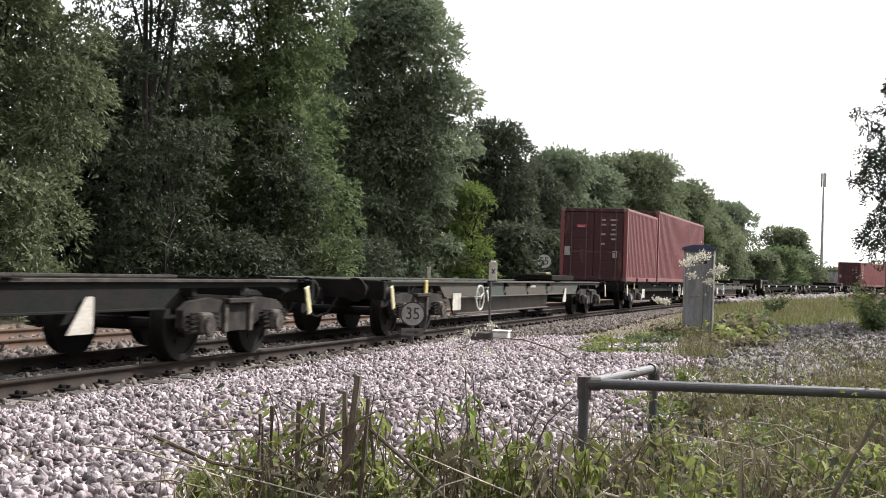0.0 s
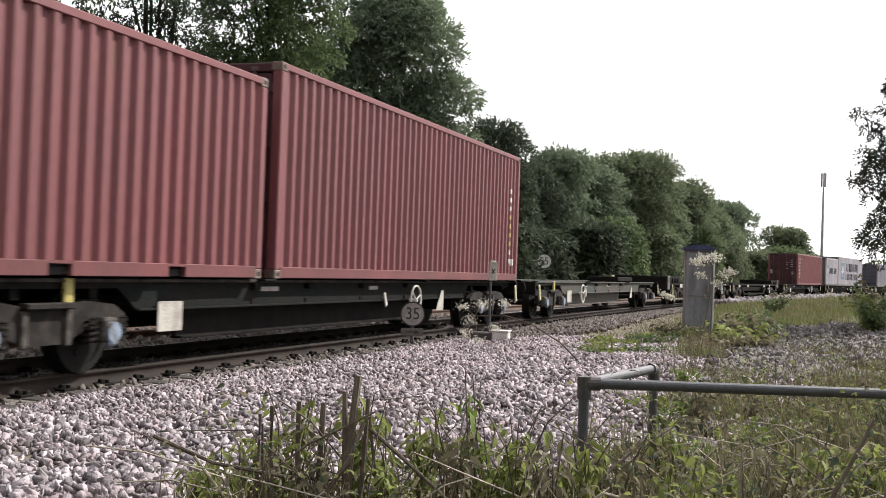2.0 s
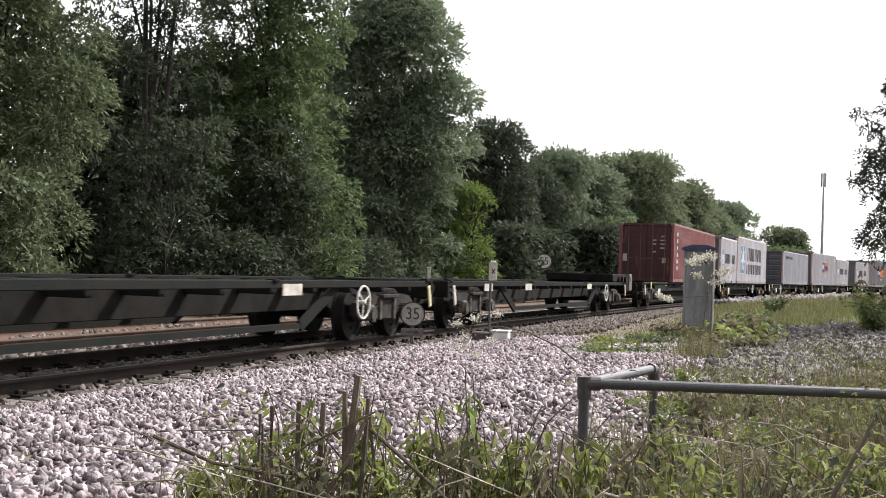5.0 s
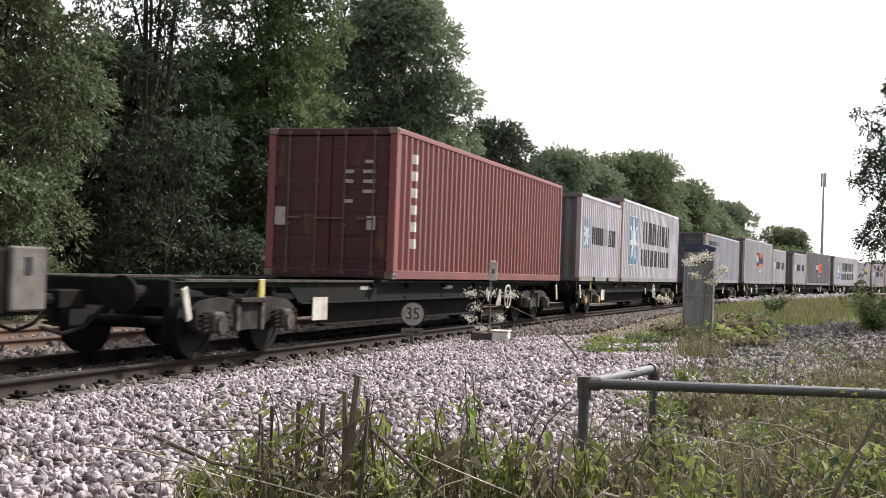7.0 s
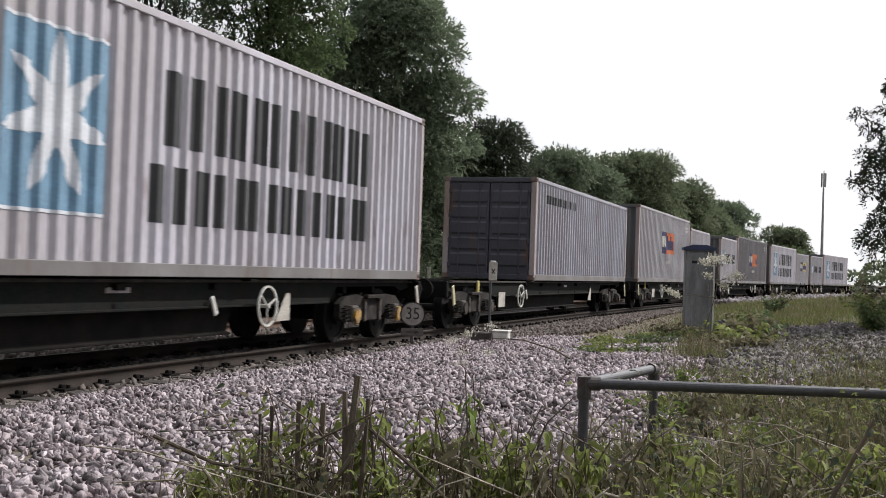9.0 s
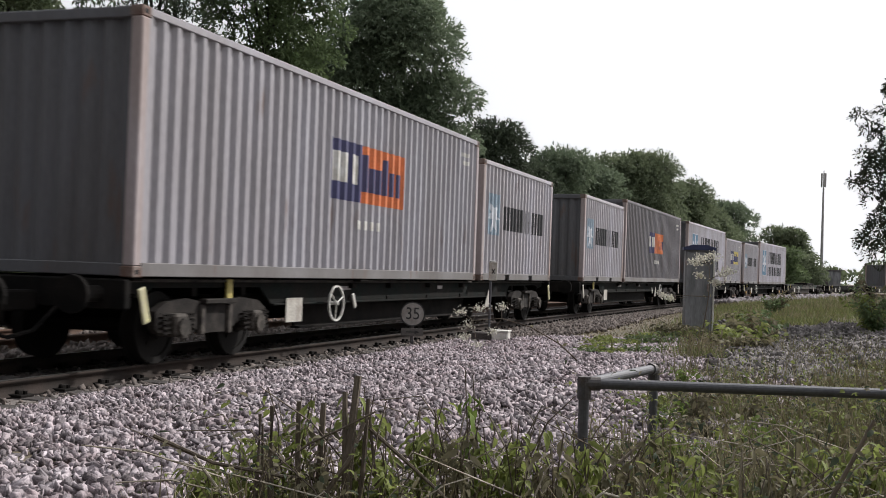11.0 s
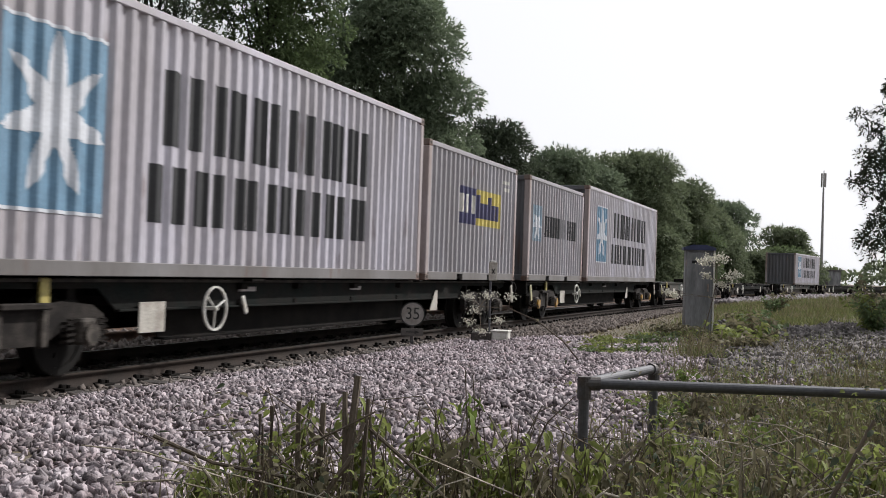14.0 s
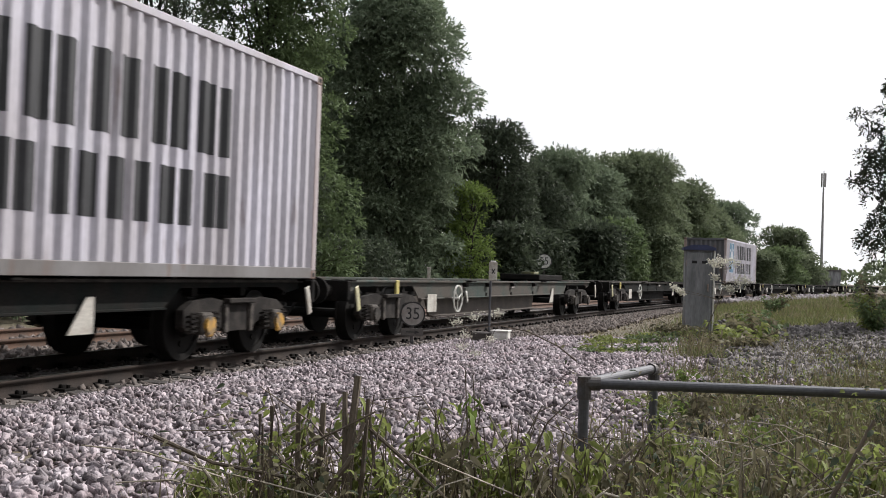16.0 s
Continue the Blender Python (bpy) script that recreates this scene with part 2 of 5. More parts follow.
ROCK_V = np.array([(x, y, z) for x in (-1, 1) for y in (-1, 1) for z in (-1, 1)], float) * 0.95
ROCK_F = np.array([(0, 1, 3), (0, 3, 2), (4, 6, 7), (4, 7, 5), (0, 4, 5), (0, 5, 1), (2, 3, 7), (2, 7, 6), (0, 2, 6), (0, 6, 4), (1, 5, 7), (1, 7, 3)])


def stones(name, P, size, material, seed, label):
    """Angular stones at the points P, each a crushed little polyhedron."""
    rng = np.random.default_rng(seed)
    n = len(P)
    sc = size * rng.uniform(0.55, 1.35, (n, 1)) * np.stack([rng.uniform(1.0, 1.6, n), rng.uniform(0.6, 1.15, n), rng.uniform(0.3, 0.75, n)], 1)
    q = rng.normal(size=(n, 4))
    q /= np.linalg.norm(q, axis=1)[:, None]
    w, x, y, z = q.T
    R = np.stack([1 - 2 * (y * y + z * z), 2 * (x * y - z * w), 2 * (x * z + y * w), 2 * (x * y + z * w), 1 - 2 * (x * x + z * z), 2 * (y * z - x * w), 2 * (x * z - y * w), 2 * (y * z + x * w), 1 - 2 * (x * x + y * y)], 1).reshape(n, 3, 3)
    jit = ROCK_V[None] * rng.uniform(0.25, 1.3, (n, 8, 3))
    V = np.einsum("nij,nkj->nki", R, jit * sc[:, None, :]) + P[:, None, :]
    F = ROCK_F[None] + (np.arange(n) * 8)[:, None, None]
    ob = from_arrays(name, V.reshape(-1, 3), F.reshape(-1, 3), material)
    return tagged(ob, label, "gravel", kind="stuff")


def scatter_track(rng, s0, s1, o0, o1, pitch):
    """Jittered grid of points in track coordinates."""
    s, o = np.meshgrid(np.arange(s0, s1, pitch), np.arange(o0, o1, pitch))
    s, o = s.ravel() + rng.uniform(-0.5, 0.5, s.size) * pitch, o.ravel() + rng.uniform(-0.5, 0.5, o.size) * pitch
    i = np.clip(((s + 60) / 0.5), 0, len(_LP) - 2)
    b = i.astype(int)
    u = (i - b)[:, None]
    L = _LP[b] * (1 - u) + _LP[b + 1] * u
    return L[:, 0] - np.sin(L[:, 2]) * o, L[:, 1] + np.cos(L[:, 2]) * o, s, o


def build_gravel():
    rng = np.random.default_rng(5)
    X, Y, s, o = scatter_track(rng, -22, 8, -8.2, -1.35, 0.039)
    keep = (Y > 4.6) & (X > -0.47 * Y - 0.3) & (X < 0.42 * Y + 0.4)
    edge = np.interp(s, [-22, -17, -13, -9, -6, -3.5, -1.5, 0.5], [-7.5, -7.9, -7.6, -7.0, -6.2, -5.0, -4.2, -3.6])
    wob = 0.45 * np.sin(s * 2.1 + 1.0) + 0.35 * np.sin(s * 5.3) + 0.2 * np.sin(s * 11.0)
    keep &= o > edge + wob + rng.normal(0, 0.35, len(o))
    # sleeper ends lie bare further along
    keep &= o < np.interp(s, [-16, -12, -9, -3], [-1.35, -1.4, -1.6, -1.7]) + rng.normal(0, 0.05, len(o))
    keep &= s + 0.35 * (-1.8 - o) < -3.0 + rng.normal(0, 0.35, len(o))
    X, Y = X[keep], Y[keep]
    Z = ground_z(X, Y) + 0.012 + 0.03 * np.sin(X * 1.9 + Y) * np.sin(Y * 1.3 - X) + rng.uniform(-0.03, 0.034, len(X))
    stones("gravel", np.stack([X, Y, Z], 1), 0.025, M_stone, 6, "pale pinkish-grey crushed stone ballast spread beside the track")

    X, Y, s, o = scatter_track(rng, -5.5, 30, -3.9, -1.3, 0.075)
    keep = (s + 0.35 * (-1.8 - o) > -3.8 + rng.normal(0, 0.35, len(o))) & (o > np.interp(s, [-5, 0, 6, 14, 30], [-3.0, -3.6, -3.3, -2.9, -2.6]) + rng.normal(0, 0.12, len(o)))
    X, Y = X[keep], Y[keep]
    Z = ground_z(X, Y) + 0.02 + rng.uniform(-0.01, 0.03, len(X))
    stones("shoulder_ballast", np.stack([X, Y, Z], 1), 0.04, M_stone_dark, 7, "dark brown ballast stones along the track shoulder")
    X, Y, s, o = scatter_track(rng, -21, 16, -1.7, 1.4, 0.066)
    keep = ((s / 0.65) % 1.0 > 0.36) & (abs(abs(o) - 0.7525) > 0.09)
    X, Y = X[keep], Y[keep]
    Z = np.full(len(X), -0.188) + rng.uniform(-0.02, 0.02, len(X))
    stones("crib_ballast", np.stack([X, Y, Z], 1), 0.034, M_stone_dark, 8, "dark oily ballast stones between the sleepers")
    X, Y, s, o = scatter_track(rng, -20, 8, 1.45, 5.6, 0.12)
    Z = np.full(len(X), -0.175) + rng.uniform(-0.03, 0.02, len(X))
    stones("far_ballast", np.stack([X, Y, Z], 1), 0.06, M_stone_dark, 9, "grey-brown ballast stones around the far track")
    # heap of slaty stone on the rough ground
    n = 22000
    Y = rng.uniform(11.3, 23.0, n)
    X = Y * rng.uniform(0.262, 0.42, n) + rng.normal(0, 0.15, n)
    lump = np.array([noise.noise((float(a) * 0.9, float(b) * 0.9, 2.0)) for a, b in zip(X, Y)])
    keep = lump + rng.normal(0, 0.12, n) > -0.12
    X, Y, lump = X[keep], Y[keep], lump[keep]
    Z = ground_z(X, Y) + 0.02 + (0.1 + 0.2 * np.clip(lump, -0.3, 1.0)) * np.clip((Y - 11) / 5, 0, 1) * rng.uniform(0.8, 1.1, len(X))
    stones("stone_heap", np.stack([X, Y, Z], 1), 0.042, M_stone_mid, 10, "low heap of grey slaty stones")
    # pale ballast shoulder further along the curve
    X, Y, s, o = scatter_track(rng, 34, 95, -4.2, -1.3, 0.21)
    Z = ground_z(X, Y) + 0.04 + rng.uniform(-0.02, 0.04, len(X)) + np.interp(o, [-4.2, -2.6, -1.5], [-0.05, 0.1, 0.1])
    stones("pale_shoulder", np.stack([X, Y, Z], 1), 0.11, M_stone_far, 12, "pale grey ballast shoulder along the curve")


build_gravel()


# ---------------------------------------------------------------- containers
def corrugation(length, pitch=0.275, depth=0.052):
    """Breakpoints (x, y) of a side panel's trapezoid waves; y is negative inwards."""
    n = max(2, round(length / pitch))
    p = length / n
    pts = []
    for i in range(n):
        x = i * p
        pts += [(x, 0.0), (x + p * 0.26, 0.0), (x + p * 0.5, -depth), (x + p * 0.76, -depth)]
    pts.append((length, 0.0))
    return pts


def wave_y(x, pts):
    return float(np.interp(x, [p[0] for p in pts], [p[1] for p in pts]))


def paint_patch(x0, x1, z0, z1, pts, inside=None, nx=1, nz=1):
    """Painted shape lying on the waves, slightly proud."""
    xs = sorted({x0, x1, *[p[0] for p in pts if x0 < p[0] < x1], *[x0 + (x1 - x0) * i / nx for i in range(nx + 1)]})
    zs = [z0 + (z1 - z0) * i / nz for i in range(nz + 1)]
    bm = bmesh.new()
    grid = {}

    def vert(i, j):
        if (i, j) not in grid:
            grid[i, j] = bm.verts.new((xs[i], -(wave_y(xs[i], pts) + 0.004), zs[j]))
        return grid[i, j]
    for i in range(len(xs) - 1):
        for j in range(len(zs) - 1):
            if inside is None or inside((xs[i] + xs[i + 1]) / 2, (zs[j] + zs[j + 1]) / 2):
                bm.faces.new((vert(i, j), vert(i + 1, j), vert(i + 1, j + 1), vert(i, j + 1)))
    return bm


PAINT = {}


def paint(name, colour, wear, rough=0.5):
    if name not in PAINT:
        m = PAINT[name] = mat(name, colour, rough, var=0.16, scale=0.9, fine=28, bump=0.05, second=wear, amount=0.45, stretch=(1, 1, 0.3), spec=0.3)
        # rust blooms and run marks
        nt = m.node_tree
        bsdf = nt.nodes["Principled BSDF"]
        src = bsdf.inputs["Base Color"].links[0].from_socket
        tc, mp = nt.nodes.new("ShaderNodeTexCoord"), nt.nodes.new("ShaderNodeMapping")
        mp.inputs["Scale"].default_value = (1, 1, 0.22)
        n = nt.nodes.new("ShaderNodeTexNoise")
        n.inputs["Scale"].default_value, n.inputs["Detail"].default_value = 3.4, 9
        r = nt.nodes.new("ShaderNodeValToRGB")
        r.color_ramp.elements[0].position, r.color_ramp.elements[1].position = 0.63, 0.74
        r.color_ramp.elements[1].color = (0.75, 0.75, 0.75, 1)
        mix = nt.nodes.new("ShaderNodeMixRGB")
        mix.inputs[2].default_value = (0.13, 0.07, 0.045, 1)
        nt.links.new(tc.outputs["Object"], mp.inputs[0])
        nt.links.new(mp.outputs[0], n.inputs["Vector"])
        nt.links.new(n.outputs["Fac"], r.inputs[0])
        nt.links.new(r.outputs[0], mix.inputs[0])
        nt.links.new(src, mix.inputs[1])
        nt.links.new(mix.outputs[0], bsdf.inputs["Base Color"])
    return PAINT[name]


M_black = mat("black_marking_paint", (0.028, 0.029, 0.032), 0.55, var=0.3, scale=3, fine=30, bump=0.03)
M_lightblue = mat("light_blue_marking_paint", (0.17, 0.31, 0.44), 0.55, var=0.2, scale=3, fine=30, bump=0.03)
M_paleblue = mat("faded_blue_marking_paint", (0.29, 0.39, 0.48), 0.55, var=0.25, scale=3, fine=30, bump=0.03)
M_star = mat("white_marking_paint", (0.7, 0.73, 0.78), 0.55, var=0.18, scale=3, fine=30, bump=0.03)
M_navy = mat("navy_marking_paint", (0.05, 0.05, 0.14), 0.55, var=0.2, scale=3, fine=30, bump=0.03)
M_orange = mat("orange_marking_paint", (0.72, 0.2, 0.06), 0.55, var=0.2, scale=3, fine=30, bump=0.03)
M_gold = mat("golden_marking_paint", (0.68, 0.57, 0.15), 0.55, var=0.2, scale=3, fine=30, bump=0.03)
# near-black pieces that stand for the shade inside holes and slots
M_recess_shade = mat("recess_shade", (0.015, 0.015, 0.015), 0.9, var=0.2, bump=0.0)
M_rod = mat("grimy_red_rod", (0.13, 0.075, 0.075), 0.6, 0.2, var=0.3, scale=6, fine=50, second=(0.09, 0.06, 0.058))
M_steel = mat("galvanised_rod", (0.32, 0.3, 0.29), 0.5, 0.4, var=0.25, scale=6, fine=50, second=(0.2, 0.16, 0.14))
CH = 0.15  # height of the bottom rail


def star(cx, cz, r):
    def inside(x, z):
        dx, dz = x - cx, z - cz
        a = (math.atan2(dz, dx) - math.pi / 2) % (2 * math.pi / 7)
        u = abs(a - math.pi / 7) / (math.pi / 7)
        return math.hypot(dx, dz) < r * (0.36 + 0.64 * u ** 1.6)
    return inside


def container(label, length, height, side_mat, end_mat, end="doors", marks=None, S=0.0, group="containers on the train"):
    """A steel shipping box; local x runs along the train, its front end at x = 0."""
    c = empty("shipping_container", label, "shipping container", group)
    W, h = 2.438, height
    pts0 = corrugation(length - 0.3)
    pts = [(x + 0.15, y) for x, y in pts0]
    for side in (-1, 1):
        y0 = side * (W / 2 - 0.012)
        bm = bmesh.new()
        zs = (CH, h - 0.09)
        low = [bm.verts.new((x, side * (W / 2 - 0.012 + y), zs[0])) for x, y in pts]
        top = [bm.verts.new((x, side * (W / 2 - 0.012 + y), zs[1])) for x, y in pts]
        for i in range(len(pts) - 1):
            f = (low[i], low[i + 1], top[i + 1], top[i])
            bm.faces.new(f if side < 0 else f[::-1])
        part("side_panel", bm, side_mat, c)
        bm = bmesh.new()
        box(bm, (length / 2, side * (W / 2 - 0.03), h - 0.05), (length - 0.3, 0.06, 0.09), bevel=0.008)
        part("top_rail", bm, side_mat, c)
        bm = bmesh.new()
        cuts = [0.15, length - 0.15]
        if length < 8:
            m = length / 2
            cuts = [0.15, m - 1.2, m - 0.85, m + 0.85, m + 1.2, length - 0.15]
        for a, b in zip(cuts[0::2], cuts[1::2]):
            box(bm, ((a + b) / 2, side * (W / 2 - 0.03), 0.085), (b - a, 0.06, 0.15), bevel=0.006)
        if length < 8:
            for a, b in ((cuts[1], cuts[2]), (cuts[3], cuts[4])):
                box(bm, ((a + b) / 2, side * (W / 2 - 0.03), 0.145), (b - a, 0.055, 0.03))
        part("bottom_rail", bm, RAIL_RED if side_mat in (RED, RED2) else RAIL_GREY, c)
        if length < 8:
            for a, b in ((cuts[1], cuts[2]), (cuts[3], cuts[4])):
                part("fork_pocket", box(bmesh.new(), ((a + b) / 2, side * (W / 2 - 0.2), 0.075), (b - a, 0.25, 0.1)), M_recess_shade, c)
    for x in (0.075, length - 0.075):
        for side in (-1, 1):
            part("corner_post", box(bmesh.new(), (x, side * (W / 2 - 0.07), h / 2), (0.15, 0.14, h - 0.24), bevel=0.015), side_mat if side_mat in (RED, RED2) else POST_GREY, c)
            for z in (0.06, h - 0.06):
                bm = box(bmesh.new(), (x + (0.012 if x < 1 else -0.012), side * (W / 2 - 0.082), z), (0.178, 0.164, 0.12), bevel=0.01)
                cast = part("corner_casting", bm, M_cast, c)
                # black plate on the casting paints the hole's inner shade
                part("casting_hole", box(bmesh.new(), (x, side * (W / 2 + 0.0005), z), (0.07, 0.006, 0.05), bevel=0.002), M_recess_shade, cast)
    bm = bmesh.new()
    n = int(length / 0.5)
    for i in range(n):
        box(bm, (length * (i + 0.5) / n, 0, h - 0.03), (length / n - 0.12, W - 0.2, 0.03))
    box(bm, (length / 2, 0, h - 0.06), (length - 0.2, W - 0.1, 0.03))
    part("roof", bm, side_mat, c)
    part("floor", box(bmesh.new(), (length / 2, 0, 0.12), (length - 0.1, W - 0.14, 0.05)), M_under, c)
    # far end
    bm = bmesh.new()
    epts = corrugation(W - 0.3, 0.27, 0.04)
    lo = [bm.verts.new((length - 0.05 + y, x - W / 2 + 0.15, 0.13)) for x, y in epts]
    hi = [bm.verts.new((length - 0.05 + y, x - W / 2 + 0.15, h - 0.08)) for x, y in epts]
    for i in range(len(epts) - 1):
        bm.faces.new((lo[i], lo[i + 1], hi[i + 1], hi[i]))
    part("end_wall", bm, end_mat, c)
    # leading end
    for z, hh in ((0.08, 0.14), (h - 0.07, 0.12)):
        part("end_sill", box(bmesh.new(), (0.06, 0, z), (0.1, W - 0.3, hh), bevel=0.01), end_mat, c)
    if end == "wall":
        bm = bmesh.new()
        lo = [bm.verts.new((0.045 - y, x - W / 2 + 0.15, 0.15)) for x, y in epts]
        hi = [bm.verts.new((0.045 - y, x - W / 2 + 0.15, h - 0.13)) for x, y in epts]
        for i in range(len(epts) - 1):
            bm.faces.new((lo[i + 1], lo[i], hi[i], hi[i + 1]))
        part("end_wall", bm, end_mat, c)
    else:
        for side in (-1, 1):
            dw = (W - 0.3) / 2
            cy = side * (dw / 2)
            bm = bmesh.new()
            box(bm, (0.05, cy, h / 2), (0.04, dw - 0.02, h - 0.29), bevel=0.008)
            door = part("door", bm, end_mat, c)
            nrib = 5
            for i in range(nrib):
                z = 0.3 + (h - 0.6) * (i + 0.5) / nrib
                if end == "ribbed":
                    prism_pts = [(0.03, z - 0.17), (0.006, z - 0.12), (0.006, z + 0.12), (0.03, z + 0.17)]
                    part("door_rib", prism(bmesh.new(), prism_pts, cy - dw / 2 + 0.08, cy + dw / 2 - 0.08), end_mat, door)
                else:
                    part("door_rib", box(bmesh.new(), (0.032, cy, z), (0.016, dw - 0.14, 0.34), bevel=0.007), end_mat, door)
            for k in (-0.22, 0.22):
                y = cy + k * dw * 1.15
                bm = cyl(bmesh.new(), (0.008, y, 0.1), (0.008, y, h - 0.08), 0.019, n=8)
                for z in (0.2, h * 0.35, h * 0.65, h - 0.2):
                    box(bm, (0.016, y, z), (0.03, 0.07, 0.05), bevel=0.005)
                for z in (0.09, h - 0.09):
                    box(bm, (0.005, y, z), (0.03, 0.1, 0.06), bevel=0.006)
                part("lock_rod", bm, M_rod if end == "doors" else end_mat, door)
                bm = box(bmesh.new(), (-0.006, y + side * -0.13, 1.02), (0.016, 0.3, 0.035), bevel=0.005)
                part("door_handle", bm, M_rod if end == "doors" else end_mat, door)
            for i in range(4):
                z = 0.35 + (h - 0.7) * i / 3
                part("hinge", box(bmesh.new(), (0.02, side * (W / 2 - 0.16), z), (0.03, 0.09, 0.12), bevel=0.006), end_mat, door)
    if marks:
        marks(c, pts, length, h)
    c["length_m"] = length
    rides(c, S)
    return c


M_cast = mat("worn_corner_casting", (0.2, 0.16, 0.14), 0.7, 0.1, var=0.3, scale=6, fine=40, second=(0.14, 0.08, 0.06))


def put_mark(name, bm, material, c, label=""):
    ob = part(name, bm, material, c, label)
    ob.location = (0, -(2.438 / 2 - 0.012) , 0)
    return ob


def bars(c, pts, x0, x1, z0, z1, count, material, name="letter_bar", gap=0.24):
    """A row of plain bars, two strokes to each character."""
    w = (x1 - x0) / count
    for i in range(count):
        a, b = x0 + i * w, x0 + i * w + w * (1 - gap)
        st = (b - a) * 0.42
        for lo, hi in ((a, a + st), (b - st, b)):
            put_mark(name, paint_patch(lo, hi, z0, z1, pts), material, c)


def marks_star20(c, pts, L, h):
    put_mark("emblem_square", paint_patch(0.42, 1.28, 1.0, 1.9, pts), M_paleblue, c)
    put_mark("emblem_star", _lift(paint_patch(0.42, 1.28, 1.0, 1.9, pts, star(0.85, 1.45, 0.44), 60, 60)), M_star, c)
    bars(c, pts, 1.62, 5.3, 1.14, 1.68, 6, M_black)


def _lift(bm):
    for v in bm.verts:
        v.co.y -= 0.004
    return bm


def marks_star40(c, pts, L, h):
    put_mark("emblem_square", paint_patch(1.25, 2.85, 0.62, 2.36, pts), M_lightblue, c)
    put_mark("emblem_star", _lift(paint_patch(1.25, 2.85, 0.62, 2.36, pts, star(2.05, 1.52, 0.82), 110, 90)), M_star, c)
    for z in (0.6, 2.345):
        put_mark("emblem_edge", _lift(paint_patch(1.25, 2.85, z, z + 0.035, pts)), M_star, c)
    bars(c, pts, 3.9, 9.95, 1.46, 2.3, 6, M_black)
    bars(c, pts, 3.65, 9.95, 0.6, 1.24, 7, M_black)


def marks_small(c, pts, L, h):
    bars(c, pts, 1.2, 4.6, 2.0, 2.22, 6, M_black)


def marks_flag(second, x0, w, z0, z1, count=8):
    def go(c, pts, L, h):
        xm = x0 + w * 0.38
        put_mark("emblem_field", paint_patch(x0, xm, z0, z1, pts), M_navy, c)
        put_mark("emblem_field", paint_patch(xm + 0.004, x0 + w, z0, z1, pts), second, c)
        for i in range(3):
            a = x0 + (xm - x0) * (0.08 + i * 0.3)
            put_mark("letter_bar", _lift(paint_patch(a, a + (xm - x0) * 0.22, z0 + (z1 - z0) * 0.3, z1 - (z1 - z0) * 0.2, pts)), M_white, c)
        n = 6
        for i in range(n):
            a = xm + (x0 + w - xm) * (0.05 + i * 0.155)
            put_mark("letter_bar", _lift(paint_patch(a, a + (x0 + w - xm) * 0.085, z0 + (z1 - z0) * 0.2, z1 - (z1 - z0) * (0.15 if i in (0, 3) else 0.36), pts)), M_navy, c)
        for i in range(count):
            a = x0 + w * 0.35 + i * w * 0.045
            put_mark("letter_bar", paint_patch(a, a + w * 0.03, z0 - 0.42, z0 - 0.28, pts), M_white, c)
        for k, (a, b) in enumerate(((1.1, 0.5), (1.0, 0.62))):
            put_mark("letter_bar", paint_patch(L - a, L - b, h - 0.42 - k * 0.16, h - 0.34 - k * 0.16, pts), M_white, c)
    return go


def marks_vertical(c, pts, L, h):
    for i in range(6):
        z = 2.05 - i * 0.3
        put_mark("letter_bar", paint_patch(0.86, 1.1, z, z + 0.17, pts), M_white, c)


def marks_codes(c, pts, L, h):
    for i in range(9):
        z = 2.0 - i * 0.2
        put_mark("letter_bar", paint_patch(L - 0.72, L - 0.6, z, z + 0.1, pts), M_yellow if 2 < i < 7 else M_white, c)
    put_mark("letter_bar", paint_patch(L - 0.5, L - 0.3, 0.35, 0.5, pts), M_white, c)


def end_plates(c, seed, h, red=False):
    """Small number bars and plates on the doors."""
    rng = random.Random(seed)
    for i in range(6):
        z = h - 0.42 - i * 0.17
        for y0, y1 in ((-0.85, -0.55), (-0.45, -0.2)):
            if rng.random() < 0.8:
                part("letter_bar", box(bmesh.new(), (-0.0, (y0 + y1) / 2 - 0.02, z), (0.004, (y1 - y0) * rng.uniform(0.5, 0.9), 0.06)), M_faded, c)
    part("label_plate", box(bmesh.new(), (-0.0, -0.78, 0.95), (0.006, 0.16, 0.24), bevel=0.002), M_faded, c)
    part("label_plate", box(bmesh.new(), (-0.0, 0.95, 1.05), (0.006, 0.2, 0.32), bevel=0.002), M_faded, c)
    if red:
        part("label_plate", box(bmesh.new(), (-0.001, 0.45, 1.95), (0.006, 0.34, 0.12), bevel=0.002), M_redlabel, c)
        part("letter_bar", box(bmesh.new(), (-0.004, 0.45, 1.93), (0.004, 0.24, 0.05)), M_faded, c)


M_faded = mat("faded_white_lettering", (0.42, 0.38, 0.37), 0.7, var=0.3, scale=6, fine=40)
M_redlabel = mat("red_label", (0.42, 0.03, 0.05), 0.6, var=0.2, scale=6, fine=40)
RED = paint("oxide_red_paint", (0.205, 0.068, 0.073), (0.175, 0.064, 0.068))
RED2 = paint("brick_red_paint", (0.218, 0.068, 0.07), (0.185, 0.065, 0.066))
# same red as the sides, with the door end's shade painted in
RED_SHADED_END = paint("shaded_red_door_paint", (0.068, 0.024, 0.028), (0.055, 0.022, 0.025))
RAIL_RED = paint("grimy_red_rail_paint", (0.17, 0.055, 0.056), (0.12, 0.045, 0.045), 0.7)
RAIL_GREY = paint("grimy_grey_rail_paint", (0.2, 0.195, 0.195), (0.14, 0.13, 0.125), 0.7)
GREY = paint("light_grey_paint", (0.53, 0.515, 0.575), (0.4, 0.378, 0.4))
# side grey darkened: shade of the leading ends is put into the colour
GREY_SHADED_END = paint("shaded_grey_end_paint", (0.13, 0.133, 0.145), (0.11, 0.108, 0.112))
